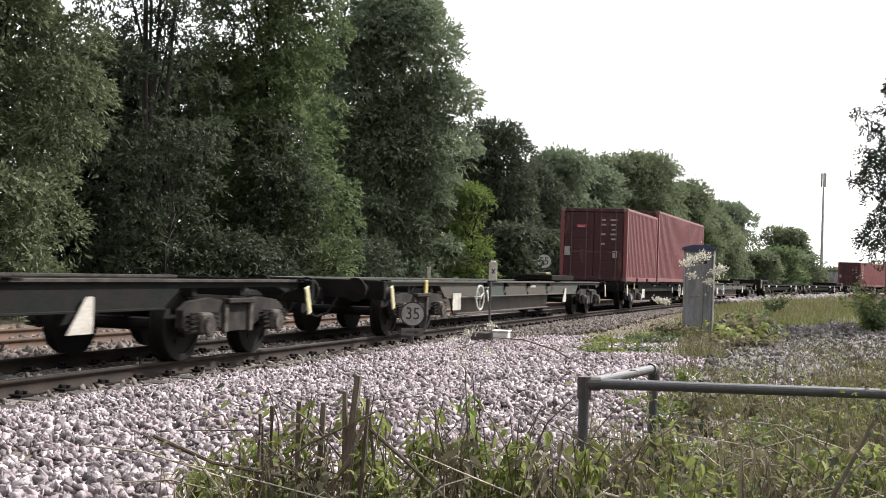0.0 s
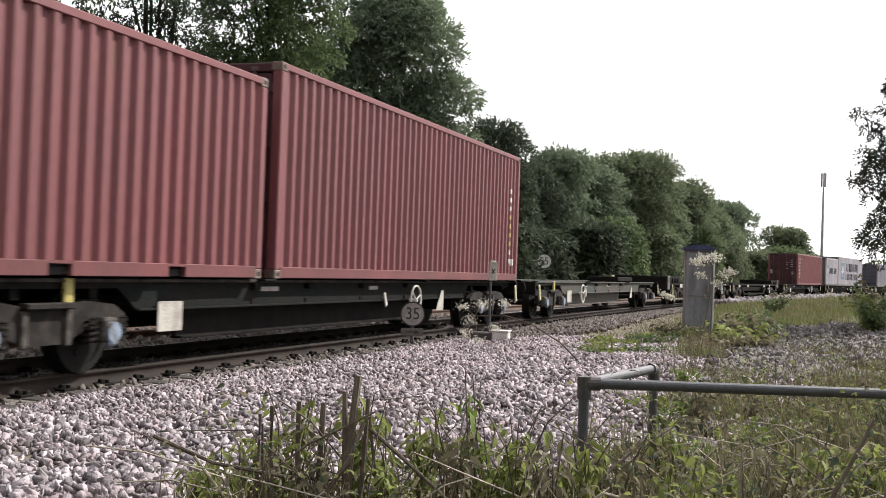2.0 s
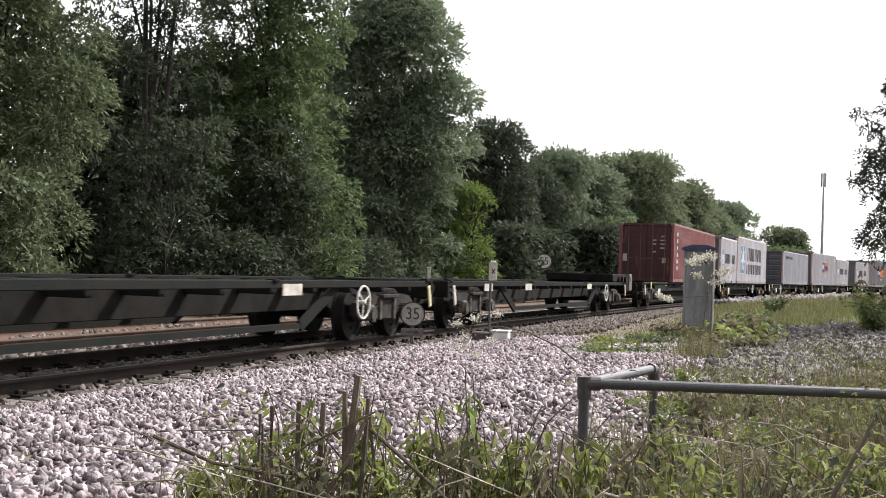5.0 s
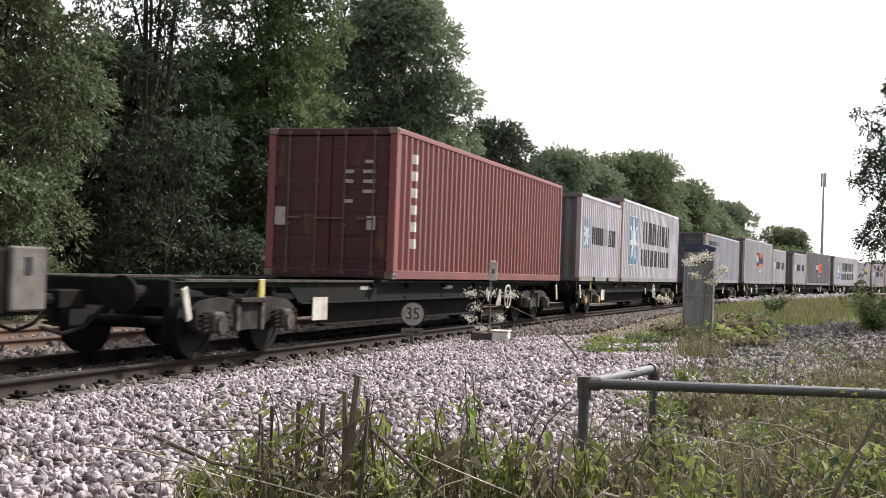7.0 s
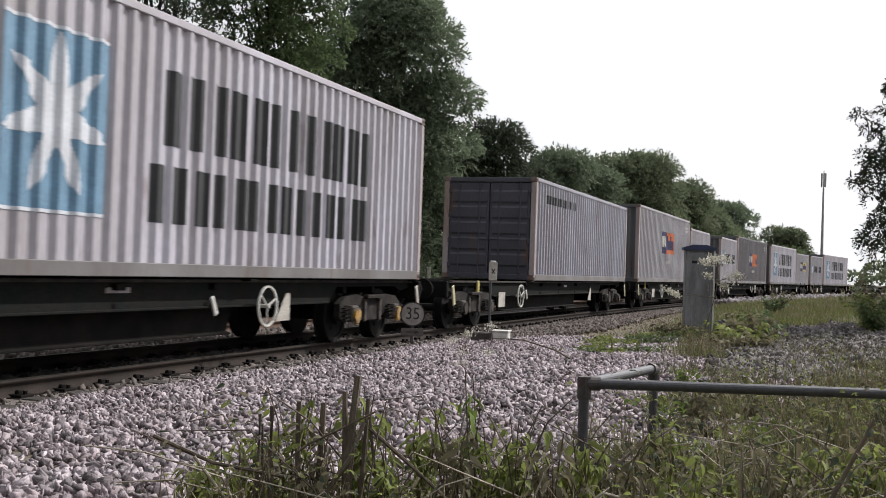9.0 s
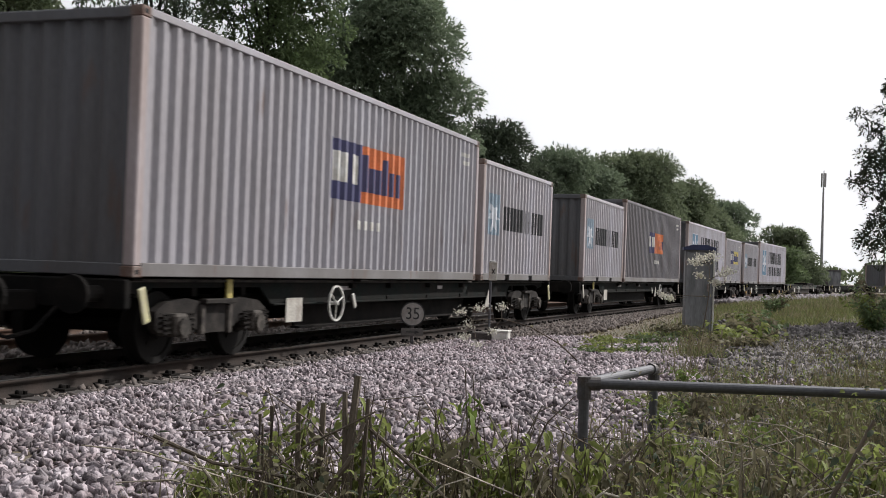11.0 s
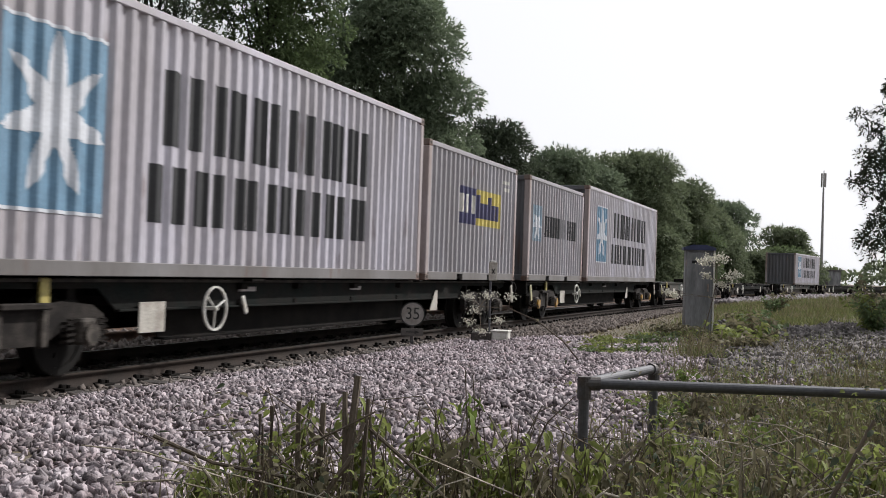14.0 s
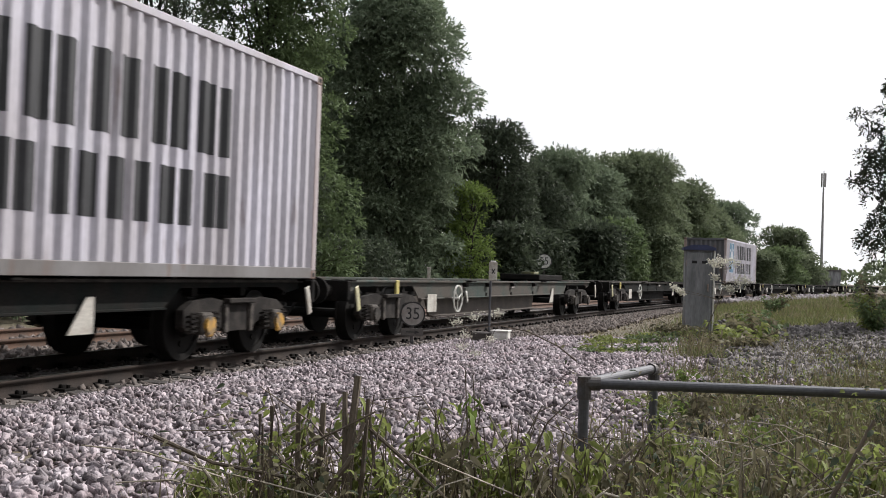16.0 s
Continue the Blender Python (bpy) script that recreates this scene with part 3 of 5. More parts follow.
POST_GREY = paint("rust_streaked_grey_paint", (0.46, 0.43, 0.455), (0.3, 0.23, 0.2), 0.7)
GREY_MID = paint("mid_grey_paint", (0.45, 0.437, 0.485), (0.35, 0.33, 0.345))
SLATE = paint("slate_grey_paint", (0.34, 0.338, 0.395), (0.27, 0.26, 0.29))
GREY2 = paint("dull_grey_paint", (0.37, 0.362, 0.395), (0.3, 0.285, 0.3))
GREY3 = paint("brown_grey_paint", (0.165, 0.158, 0.172), (0.125, 0.115, 0.12))
# the doors' own slate blue, deepened by the shade painted into it
BLUE_END = paint("shaded_slate_blue_door_paint", (0.085, 0.086, 0.108), (0.07, 0.07, 0.085))
L20, L40, H86, H96 = 6.058, 12.192, 2.591, 2.896


def build_containers():
    a = container("oxide-red corrugated steel box, twenty feet long, on a flat wagon", L20, H86, RED, RED_SHADED_END, "doors", None, 15.80)
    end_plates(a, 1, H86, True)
    container("tall oxide-red corrugated steel box, forty feet long, on a flat wagon", L40, H96, RED, RED_SHADED_END, "doors", marks_codes, 22.25)
    c = container("brick-red corrugated steel box with white side marks", L40, H86, RED2, RED_SHADED_END, "doors", marks_vertical, 107.22)
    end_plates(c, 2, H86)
    container("light grey corrugated steel box with a pale blue emblem", L20, H86, GREY, GREY_SHADED_END, "wall", marks_star20, 121.80)
    container("tall light grey corrugated steel box with large blue emblem", L40, H96, GREY, GREY_SHADED_END, "wall", marks_star40, 128.19)
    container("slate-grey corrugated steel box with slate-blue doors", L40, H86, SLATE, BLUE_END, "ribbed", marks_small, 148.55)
    container("tall dull grey corrugated box with navy and orange emblem", L40, H96, GREY2, GREY_SHADED_END, "wall", marks_flag(M_orange, 4.9, 3.0, 1.2, 2.1), 163.13)
    container("light grey corrugated steel box with a pale blue emblem", L20, H86, GREY_MID, GREY_SHADED_END, "wall", marks_star20, 175.73)
    container("light grey corrugated steel box with a pale blue emblem", L20, H86, GREY_MID, GREY_SHADED_END, "wall", marks_star20, 185.75)
    container("tall brown-grey corrugated box with navy and orange emblem", L40, H96, GREY3, GREY_SHADED_END, "wall", marks_flag(M_orange, 4.7, 3.1, 1.15, 1.95), 192.19)
    container("tall light grey corrugated steel box with large blue emblem", L40, H96, GREY, GREY_SHADED_END, "wall", marks_star40, 206.60)
    container("dull grey corrugated box with navy and golden emblem", L20, H86, GREY2, GREY_SHADED_END, "wall", marks_flag(M_gold, 1.9, 2.9, 1.15, 1.9, 0), 219.12)
    container("dull grey corrugated steel box with a pale blue emblem", L20, H86, GREY2, GREY_SHADED_END, "wall", marks_star20, 226.34)
    container("tall light grey corrugated steel box with large blue emblem", L40, H96, GREY, GREY_SHADED_END, "wall", marks_star40, 233.09)
    container("light grey corrugated steel box alone on a flat wagon", L40, H86, GREY, GREY_SHADED_END, "wall", marks_star40, 296.95)


build_containers()


# ---------------------------------------------------------------- wagons
DECK = 0.985
HALF = 9.45
BOGIE_AT = 7.4
WHEELS = []


def disc_ring(bm, centre, axis, r_out, r_in, thick, n=20):
    """A flat ring."""
    ax = Vector(axis).normalized()
    q = ax.to_track_quat("Z", "Y").to_matrix()
    rows = []
    for r, w in ((r_out, -thick / 2), (r_out, thick / 2), (r_in, thick / 2), (r_in, -thick / 2)):
        rows.append([bm.verts.new(Vector(centre) + q @ Vector((r * math.cos(2 * math.pi * i / n), r * math.sin(2 * math.pi * i / n), w))) for i in range(n)])
    for j in range(4):
        a, b = rows[j], rows[(j + 1) % 4]
        for i in range(n):
            bm.faces.new((a[i], a[(i + 1) % n], b[(i + 1) % n], b[i]))
    return bm


def wheelset_mesh():
    bm = bmesh.new()
    cyl(bm, (0, -0.95, 0), (0, 0.95, 0), 0.08, n=10)
    for s in (-1, 1):
        cyl(bm, (0, s * 0.69, 0), (0, s * 0.82, 0), 0.42, n=24)
        cyl(bm, (0, s * 0.66, 0), (0, s * 0.69, 0), 0.45, n=24)
        disc_ring(bm, (0, s * 0.825, 0), (0, 1, 0), 0.42, 0.34, 0.03, 24)
        cyl(bm, (0, s * 0.82, 0), (0, s * 0.9, 0), 0.13, n=12)
        for k in range(3):
            a = 2 * math.pi * k / 3
            box(bm, (0.22 * math.cos(a), s * 0.832, 0.22 * math.sin(a)), (0.05, 0.012, 0.05))
    return bm


def bogie_frame(side):
    """Cast side frame with arched top and two pedestals."""
    pts = [(-1.28, 0.62), (-1.28, 0.42), (-1.18, 0.36), (-0.98, 0.36), (-0.72, 0.5), (-0.5, 0.42), (-0.3, 0.34), (0.3, 0.34), (0.5, 0.42), (0.72, 0.5), (0.98, 0.36), (1.18, 0.36), (1.28, 0.42), (1.28, 0.62), (1.08, 0.72), (0.62, 0.76), (0.36, 0.72), (-0.36, 0.72), (-0.62, 0.76), (-1.08, 0.72)]
    bm = bmesh.new()
    a, b = sorted((side * 0.98, side * 1.08))
    prism(bm, pts, a, b)
    return bm


def spring(x, side):
    """Coil spring as a turned helix."""
    bm = bmesh.new()
    n = 22
    pts = [(x + 0.07 * math.cos(i * 1.25), side * 1.12 + 0.07 * math.sin(i * 1.25), 0.34 + 0.26 * i / n) for i in range(n + 1)]
    return limb(bm, pts, 0.016, 0.016, 3)


WHEEL_MESH = []


def add_bogie(wagon, x, axle_colour=None):
    frame_part = part("bogie", bogie_bolster(), M_under, wagon)
    frame_part.location = (x, 0, 0)
    for side in (-1, 1):
        part("side_frame", bogie_frame(side), M_bogie, frame_part)
        for x2 in (-0.9, 0.9):
            part("axle_box", box(bmesh.new(), (x2, side * 1.1, 0.46), (0.26, 0.2, 0.26), bevel=0.03), M_bogie_light, frame_part)
            cap = cyl(bmesh.new(), (x2, side * 1.17, 0.44), (x2, side * 1.24, 0.44), 0.11, n=14)
            part("axle_cap", box(cap, (x2, side * 1.21, 0.42), (0.14, 0.05, 0.24), bevel=0.02), axle_colour or M_bogie_light, frame_part)
        for x2 in (-0.32, 0.32):
            part("damper", box(bmesh.new(), (x2, side * 1.09, 0.5), (0.1, 0.06, 0.36), bevel=0.015), M_bogie_light, frame_part)
        part("bolster_end", box(bmesh.new(), (0, side * 1.11, 0.72), (0.7, 0.12, 0.06), bevel=0.01), M_bogie, frame_part)
        for x2 in (-1.16, -0.66, 0.66, 1.16):
            part("spring", spring(x2, side), M_bogie, frame_part)
    for dx in (-0.9, 0.9):
        if not WHEEL_MESH:
            w = part("wheelset", wheelset_mesh(), M_wheel, wagon)
            WHEEL_MESH.append(w.data)
        else:
            w = new("wheelset", WHEEL_MESH[0])
            w.parent = wagon
        w.location = (x + dx, 0, 0.42)
        WHEELS.append((w, x + dx))


def bogie_bolster():
    bm = box(bmesh.new(), (0, 0, 0.5), (0.6, 1.96, 0.3), bevel=0.03)
    for dx in (-0.55, 0.55):
        box(bm, (dx, 0, 0.42), (0.1, 1.9, 0.12))
    return bm


def add_common(wagon, rng, open_deck):
    """Headstocks, buffers, coupling, brake gear, handles and plates."""
    for sx in (-1, 1):
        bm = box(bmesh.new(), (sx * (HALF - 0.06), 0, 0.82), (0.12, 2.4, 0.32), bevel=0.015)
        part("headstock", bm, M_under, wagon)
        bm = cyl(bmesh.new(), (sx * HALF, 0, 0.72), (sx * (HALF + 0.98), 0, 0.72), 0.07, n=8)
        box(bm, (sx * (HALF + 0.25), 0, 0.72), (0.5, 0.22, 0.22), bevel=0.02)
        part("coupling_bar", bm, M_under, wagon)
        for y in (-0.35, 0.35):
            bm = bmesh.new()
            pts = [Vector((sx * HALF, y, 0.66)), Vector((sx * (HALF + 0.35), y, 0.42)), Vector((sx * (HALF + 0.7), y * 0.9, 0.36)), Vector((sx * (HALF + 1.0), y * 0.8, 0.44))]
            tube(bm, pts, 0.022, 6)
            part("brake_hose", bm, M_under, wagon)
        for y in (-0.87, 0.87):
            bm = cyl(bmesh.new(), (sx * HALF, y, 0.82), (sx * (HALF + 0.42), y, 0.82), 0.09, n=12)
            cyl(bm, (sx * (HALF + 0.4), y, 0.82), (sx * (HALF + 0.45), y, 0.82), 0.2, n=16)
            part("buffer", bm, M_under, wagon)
        for y in (-1.24, 1.24):
            bm = box(bmesh.new(), (0, 0, 0), (0.12, 0.03, 0.4), pose(sx * (HALF - 0.3), y, 0.7, 0, -18, 0), 0.01)
            part("shunter_handle", bm, M_paleyellow if rng.random() < 0.5 else M_plate, wagon)


def add_cargo_locks(wagon):
    for x in (-9.2, -3.12, -2.98, 3.1, 9.2):
        for y in (-1.13, 1.13):
            bm = box(bmesh.new(), (x, y, DECK - 0.005), (0.16, 0.14, 0.03), bevel=0.006)
            part("twist_lock", bm, M_under, wagon)


def hand_wheel(wagon, x, material):
    bm = disc_ring(bmesh.new(), (x, -1.2, 0.64), (0, 1, 0), 0.27, 0.245, 0.025, 28)
    for k in range(3):
        a = 2 * math.pi * k / 3 + 0.4
        cyl(bm, (x, -1.2, 0.64), (x + 0.25 * math.cos(a), -1.2, 0.64 + 0.25 * math.sin(a)), 0.011, n=6)
    cyl(bm, (x, -1.08, 0.64), (x, -1.23, 0.64), 0.025, n=8)
    part("brake_hand_wheel", bm, material, wagon, "white spoked hand wheel")


MEMBER = []


def cross_members(wagon, count, reach, z):
    """Steel beams from side to side under the deck."""
    for i in range(count):
        if not MEMBER:
            c = part("cross_member", box(bmesh.new(), (0, 0, 0), (0.12, 1.96, 0.17), bevel=0.008), M_under, wagon)
            MEMBER.append(c.data)
        else:
            c = new("cross_member", MEMBER[0])
            c.parent = wagon
        c.location = (-reach + i * 2 * reach / (count - 1), 0, z)


def deep_wagon(S, seed, wheel_x=None, raised_end=False, gear=None, web=None):
    """Container flat with a side sill and a deep recessed web between its bogies."""
    rng = random.Random(seed)
    w = empty("container_wagon", "weathered green-grey container flat wagon with deep sill", "rail wagon", "flat wagons of the train")
    for y in (-1, 1):
        bm = bmesh.new()
        prism(bm, [(-HALF + 0.15, DECK - 0.04), (-HALF + 0.15, 0.86), (-8.9, 0.8), (-8.65, 0.88), (-6.15, 0.88), (-5.8, 0.64), (5.8, 0.64), (6.15, 0.88), (8.65, 0.88), (8.9, 0.8), (HALF - 0.15, 0.86), (HALF - 0.15, DECK - 0.04)], y * 1.0 - 0.012, y * 1.0 + 0.012)
        # without web paint, sill and web take colours with shade put in
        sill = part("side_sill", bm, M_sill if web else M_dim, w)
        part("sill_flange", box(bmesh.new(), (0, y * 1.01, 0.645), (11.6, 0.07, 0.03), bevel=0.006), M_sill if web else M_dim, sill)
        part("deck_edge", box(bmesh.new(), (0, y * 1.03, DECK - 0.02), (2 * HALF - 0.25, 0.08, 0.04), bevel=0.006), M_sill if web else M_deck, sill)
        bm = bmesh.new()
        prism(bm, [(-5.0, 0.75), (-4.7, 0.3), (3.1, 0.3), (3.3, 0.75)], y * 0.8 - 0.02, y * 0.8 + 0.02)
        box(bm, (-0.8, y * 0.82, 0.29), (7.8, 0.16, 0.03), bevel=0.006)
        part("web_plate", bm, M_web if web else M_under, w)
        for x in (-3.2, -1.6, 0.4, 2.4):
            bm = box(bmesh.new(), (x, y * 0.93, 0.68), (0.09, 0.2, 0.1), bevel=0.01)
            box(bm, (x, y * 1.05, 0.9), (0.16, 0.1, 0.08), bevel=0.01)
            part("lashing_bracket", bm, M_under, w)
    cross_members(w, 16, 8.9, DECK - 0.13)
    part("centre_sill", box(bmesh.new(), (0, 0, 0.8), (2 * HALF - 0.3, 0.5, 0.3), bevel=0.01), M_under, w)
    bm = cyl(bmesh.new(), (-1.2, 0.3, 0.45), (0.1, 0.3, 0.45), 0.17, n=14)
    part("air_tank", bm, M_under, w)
    add_common(w, rng, False)
    add_cargo_locks(w)
    for x in (-BOGIE_AT, BOGIE_AT):
        add_bogie(w, x, gear)
    hand_wheel(w, -4.1 if wheel_x is None else wheel_x, M_white)
    for x, wd, ht in ((-5.2, 0.5, 0.34), (4.2, 0.36, 0.4)):
        if x > 0:
            bm = prism(bmesh.new(), [(x - 0.18, 0.42), (x + 0.24, 0.42), (x + 0.24, 0.8), (x + 0.12, 0.8)], -1.06, -1.047)
        else:
            bm = box(bmesh.new(), (x, -1.05, 0.56), (wd, 0.012, ht), bevel=0.003)
        part("data_plate", bm, M_plate, w, "dusty white data plate")
    grip = (-4.1 if wheel_x is None else wheel_x) + (0.95 if wheel_x is None else -1.15)
    part("brake_lever", box(bmesh.new(), (0, 0, 0), (0.075, 0.03, 0.25), pose(grip, -1.07, 0.66, 0, -28, 0), 0.01), M_white, w, "white painted lever")
    for i in range(2):
        x = -3.0 + i * 3.8 + rng.uniform(-0.4, 0.4)
        part("letter_bar", box(bmesh.new(), (x, -1.016, 0.86), (rng.uniform(0.25, 0.6), 0.006, 0.06)), M_faded, w)
    part("lifting_bracket", box(bmesh.new(), (-BOGIE_AT + 0.35, -1.06, 0.86), (0.14, 0.04, 0.26), bevel=0.008), M_yellow, w, "yellow bracket")
    if raised_end:
        bm = box(bmesh.new(), (HALF - 1.6, 0.45, DECK + 0.09), (2.9, 1.2, 0.16), bevel=0.02)
        part("end_platform", bm, M_under, w)
        part("end_box", box(bmesh.new(), (HALF - 1.3, 0.6, DECK + 0.21), (0.6, 0.4, 0.08), bevel=0.015), M_olive, w)
    rides(w, S)
    return w


def truss_wagon(S, seed, raised):
    """Thin-decked dark flat wagon with open trussed underframe; raised: -1 front, 1 rear."""
    rng = random.Random(seed)
    w = empty("container_wagon", "dark open-frame container flat with truss braces", "rail wagon", "flat wagons of the train")
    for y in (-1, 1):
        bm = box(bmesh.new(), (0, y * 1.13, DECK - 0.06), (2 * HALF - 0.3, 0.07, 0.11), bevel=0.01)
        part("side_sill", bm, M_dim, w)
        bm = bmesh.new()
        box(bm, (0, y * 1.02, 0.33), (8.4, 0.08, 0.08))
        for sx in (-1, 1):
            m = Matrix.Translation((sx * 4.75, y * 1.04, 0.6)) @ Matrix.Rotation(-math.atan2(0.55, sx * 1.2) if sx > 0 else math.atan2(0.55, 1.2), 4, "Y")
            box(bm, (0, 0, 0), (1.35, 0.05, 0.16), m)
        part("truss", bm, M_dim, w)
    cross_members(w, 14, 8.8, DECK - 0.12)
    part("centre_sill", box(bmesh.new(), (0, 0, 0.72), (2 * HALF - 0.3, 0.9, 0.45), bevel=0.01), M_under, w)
    add_common(w, rng, True)
    add_cargo_locks(w)
    for x in (-BOGIE_AT, BOGIE_AT):
        add_bogie(w, x)
    hand_wheel(w, 6.1, M_white)
    for x in (-6.7, -3.4, 3.6):
        part("data_plate", box(bmesh.new(), (x, -1.173, 0.85), (0.6, 0.012, 0.16), bevel=0.003), M_plate, w, "dusty white data plate")
    for sx in ((raised,) if raised else ()):
        end = HALF + (0.65 if sx > 0 else 0.0)
        bm = box(bmesh.new(), (sx * (end - 1.4), 0, DECK + 0.14), (2.7, 2.3, 0.27), bevel=0.03)
        box(bm, (sx * (end + 0.2), 0, 0.95), (0.9, 2.3, 0.62), bevel=0.03)
        for k in (-0.6, 0.0, 0.6):
            cyl(bm, (sx * (end - 1.2) + k, -1.1, DECK + 0.1), (sx * (end - 1.2) + k, -1.22, DECK + 0.1), 0.1, n=12)
        part("end_platform", bm, M_under, w)
        part("end_panel", box(bmesh.new(), (sx * (end + 0.38), -1.17, 0.98), (0.5, 0.06, 0.6), bevel=0.02), M_panel, w, "dusty grey end panel")
        part("end_slot", box(bmesh.new(), (sx * (end + 0.36), -1.203, 1.1), (0.1, 0.012, 0.16)), M_recess_shade, w)
    rides(w, S)
    return w


M_paleyellow = mat("pale_yellow_paint", (0.55, 0.52, 0.27), 0.6, var=0.25, scale=8, fine=40, second=(0.45, 0.42, 0.3))
M_web = mat("brown_dusty_web_paint", (0.1, 0.084, 0.07), 0.75, var=0.3, scale=2.5, fine=40, second=(0.065, 0.056, 0.05), spec=0.2)
M_olive = mat("dull_olive_paint", (0.2, 0.19, 0.07), 0.7, var=0.3, scale=5, fine=40, second=(0.1, 0.1, 0.06))
M_plate = mat("dusty_white_plate", (0.5, 0.48, 0.43), 0.7, var=0.3, scale=6, fine=40, second=(0.34, 0.31, 0.27))
# darkened copy of the sill paint, painting in shade under the deck
M_dim = mat("shaded_sill_edge", (0.013, 0.017, 0.016), 0.9, spec=0.06, var=0.35, scale=3, fine=40, second=(0.021, 0.019, 0.0175))
M_panel = mat("dusty_grey_panel", (0.17, 0.16, 0.148), 0.8, spec=0.15, var=0.35, scale=5, fine=40, second=(0.1, 0.093, 0.085))
# paler than the sill: light on the deck edge is put into the colour
M_deck = mat("top_lit_deck_edge", (0.075, 0.068, 0.06), 0.85, spec=0.1, var=0.35, scale=4, fine=40, second=(0.04, 0.038, 0.035))
M_bluecap = mat("blue_axle_cap", (0.25, 0.33, 0.45), 0.6, var=0.3, scale=8, fine=40, second=(0.12, 0.12, 0.12))
M_ambercap = mat("amber_axle_cap", (0.55, 0.3, 0.04), 0.6, var=0.3, scale=8, fine=40, second=(0.12, 0.1, 0.08))


HAND = {2: 2.5, 6: 4.5, 7: 3.5, 10: 4.6}


def build_wagons():
    for i, (S, kind) in enumerate(((-18.5, "d"), (3.1, "r"), (25.2, "d"), (45.8, "r"), (67.8, "tf"), (87.6, "tr"), (109.9, "d"), (131.1, "d"), (151.5, "d"), (172.5, "d"), (195.0, "d"), (215.8, "d"), (235.9, "d"), (256.0, "r"), (277.0, "d"), (299.4, "r"), (320.5, "d"), (341.0, "d"), (362.0, "d"))):
        if kind[0] == "t":
            truss_wagon(S, i, -1 if kind == "tf" else 1)
        else:
            deep_wagon(S, i, HAND.get(i), kind == "r", {7: M_ambercap, 12: M_ambercap, 2: M_bluecap, 3: M_bluecap}.get(i), M_sill if kind == "r" else None)


build_wagons()


# ---------------------------------------------------------------- plants
def leaf_mat(name, base, second, tr=0.4, rough=0.68):
    return mat(name, base, rough, var=0.15, scale=0.6, fine=9, bump=0.0, second=second, amount=0.6, island=0.32, spec=0.16, translucent=tr)


LEAF_ASH = leaf_mat("ash_leaf", (0.175, 0.218, 0.138), (0.14, 0.178, 0.114))
# dark leaf; inside and at the foot of the wood it carries shade
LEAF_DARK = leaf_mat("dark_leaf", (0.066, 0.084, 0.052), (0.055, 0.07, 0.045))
LEAF_OLIVE = leaf_mat("olive_leaf", (0.125, 0.168, 0.074), (0.1, 0.138, 0.064))
LEAF_BRIGHT = leaf_mat("bright_leaf", (0.15, 0.21, 0.05), (0.12, 0.17, 0.045), 0.4)
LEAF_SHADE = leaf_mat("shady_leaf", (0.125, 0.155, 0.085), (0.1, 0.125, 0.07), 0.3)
LEAF_WEED = leaf_mat("weed_leaf", (0.225, 0.262, 0.078), (0.18, 0.212, 0.068), 0.42)
LEAF_DULL = leaf_mat("dull_weed_leaf", (0.19, 0.18, 0.11), (0.16, 0.14, 0.09), 0.35)
# darker, less translucent leaf: the oak's backlit shade is put in its colour
LEAF_OAK = leaf_mat("silhouette_oak_leaf", (0.05, 0.06, 0.032), (0.04, 0.05, 0.028), 0.15)
# leaf lightened to paint haze onto the distant trees and woods
LEAF_FAR = leaf_mat("hazed_far_leaf", (0.165, 0.2, 0.115), (0.14, 0.17, 0.1))
M_straw = mat("dry_grass", (0.27, 0.225, 0.135), 0.85, var=0.25, scale=1, fine=20, bump=0.0, second=(0.19, 0.165, 0.1), island=0.35)
M_grass = mat("grass_blade", (0.14, 0.175, 0.06), 0.75, var=0.2, scale=1, fine=20, bump=0.0, second=(0.15, 0.15, 0.06), island=0.4, translucent=0.35)
M_twig = mat("dead_stem", (0.1, 0.078, 0.06), 0.9, var=0.35, scale=6, fine=60, bump=0.3, second=(0.16, 0.13, 0.1), stretch=(1, 1, 0.3))
M_pale = mat("bleached_stem", (0.4, 0.36, 0.3), 0.85, var=0.3, scale=6, fine=60, bump=0.2, second=(0.3, 0.26, 0.2))
M_flower = mat("cream_flower", (0.72, 0.7, 0.6), 0.8, var=0.15, scale=8, fine=60, bump=0.0, translucent=0.2)


def leaf_quads(P, D, length, width, rng, fold=0.25, face=None):
    """A kite-shaped leaf at each point P along the direction D: corners and faces."""
    n = len(P)
    D = D / (np.linalg.norm(D, axis=1)[:, None] + 1e-9)
    A = rng.normal(size=(n, 3)) if face is None else face + rng.normal(0, 0.42, (n, 3))
    B = np.cross(D, A)
    B /= np.linalg.norm(B, axis=1)[:, None] + 1e-9
    N = np.cross(D, B)
    L = (length * rng.uniform(0.6, 1.3, n))[:, None]
    W = (width * rng.uniform(0.6, 1.3, n))[:, None]
    V = np.stack([P, P + D * L * 0.45 + B * W * 0.5 - N * W * fold, P + D * L, P + D * L * 0.45 - B * W * 0.5 - N * W * fold], 1)
    F = np.arange(4 * n).reshape(n, 4)
    return V.reshape(-1, 3), F


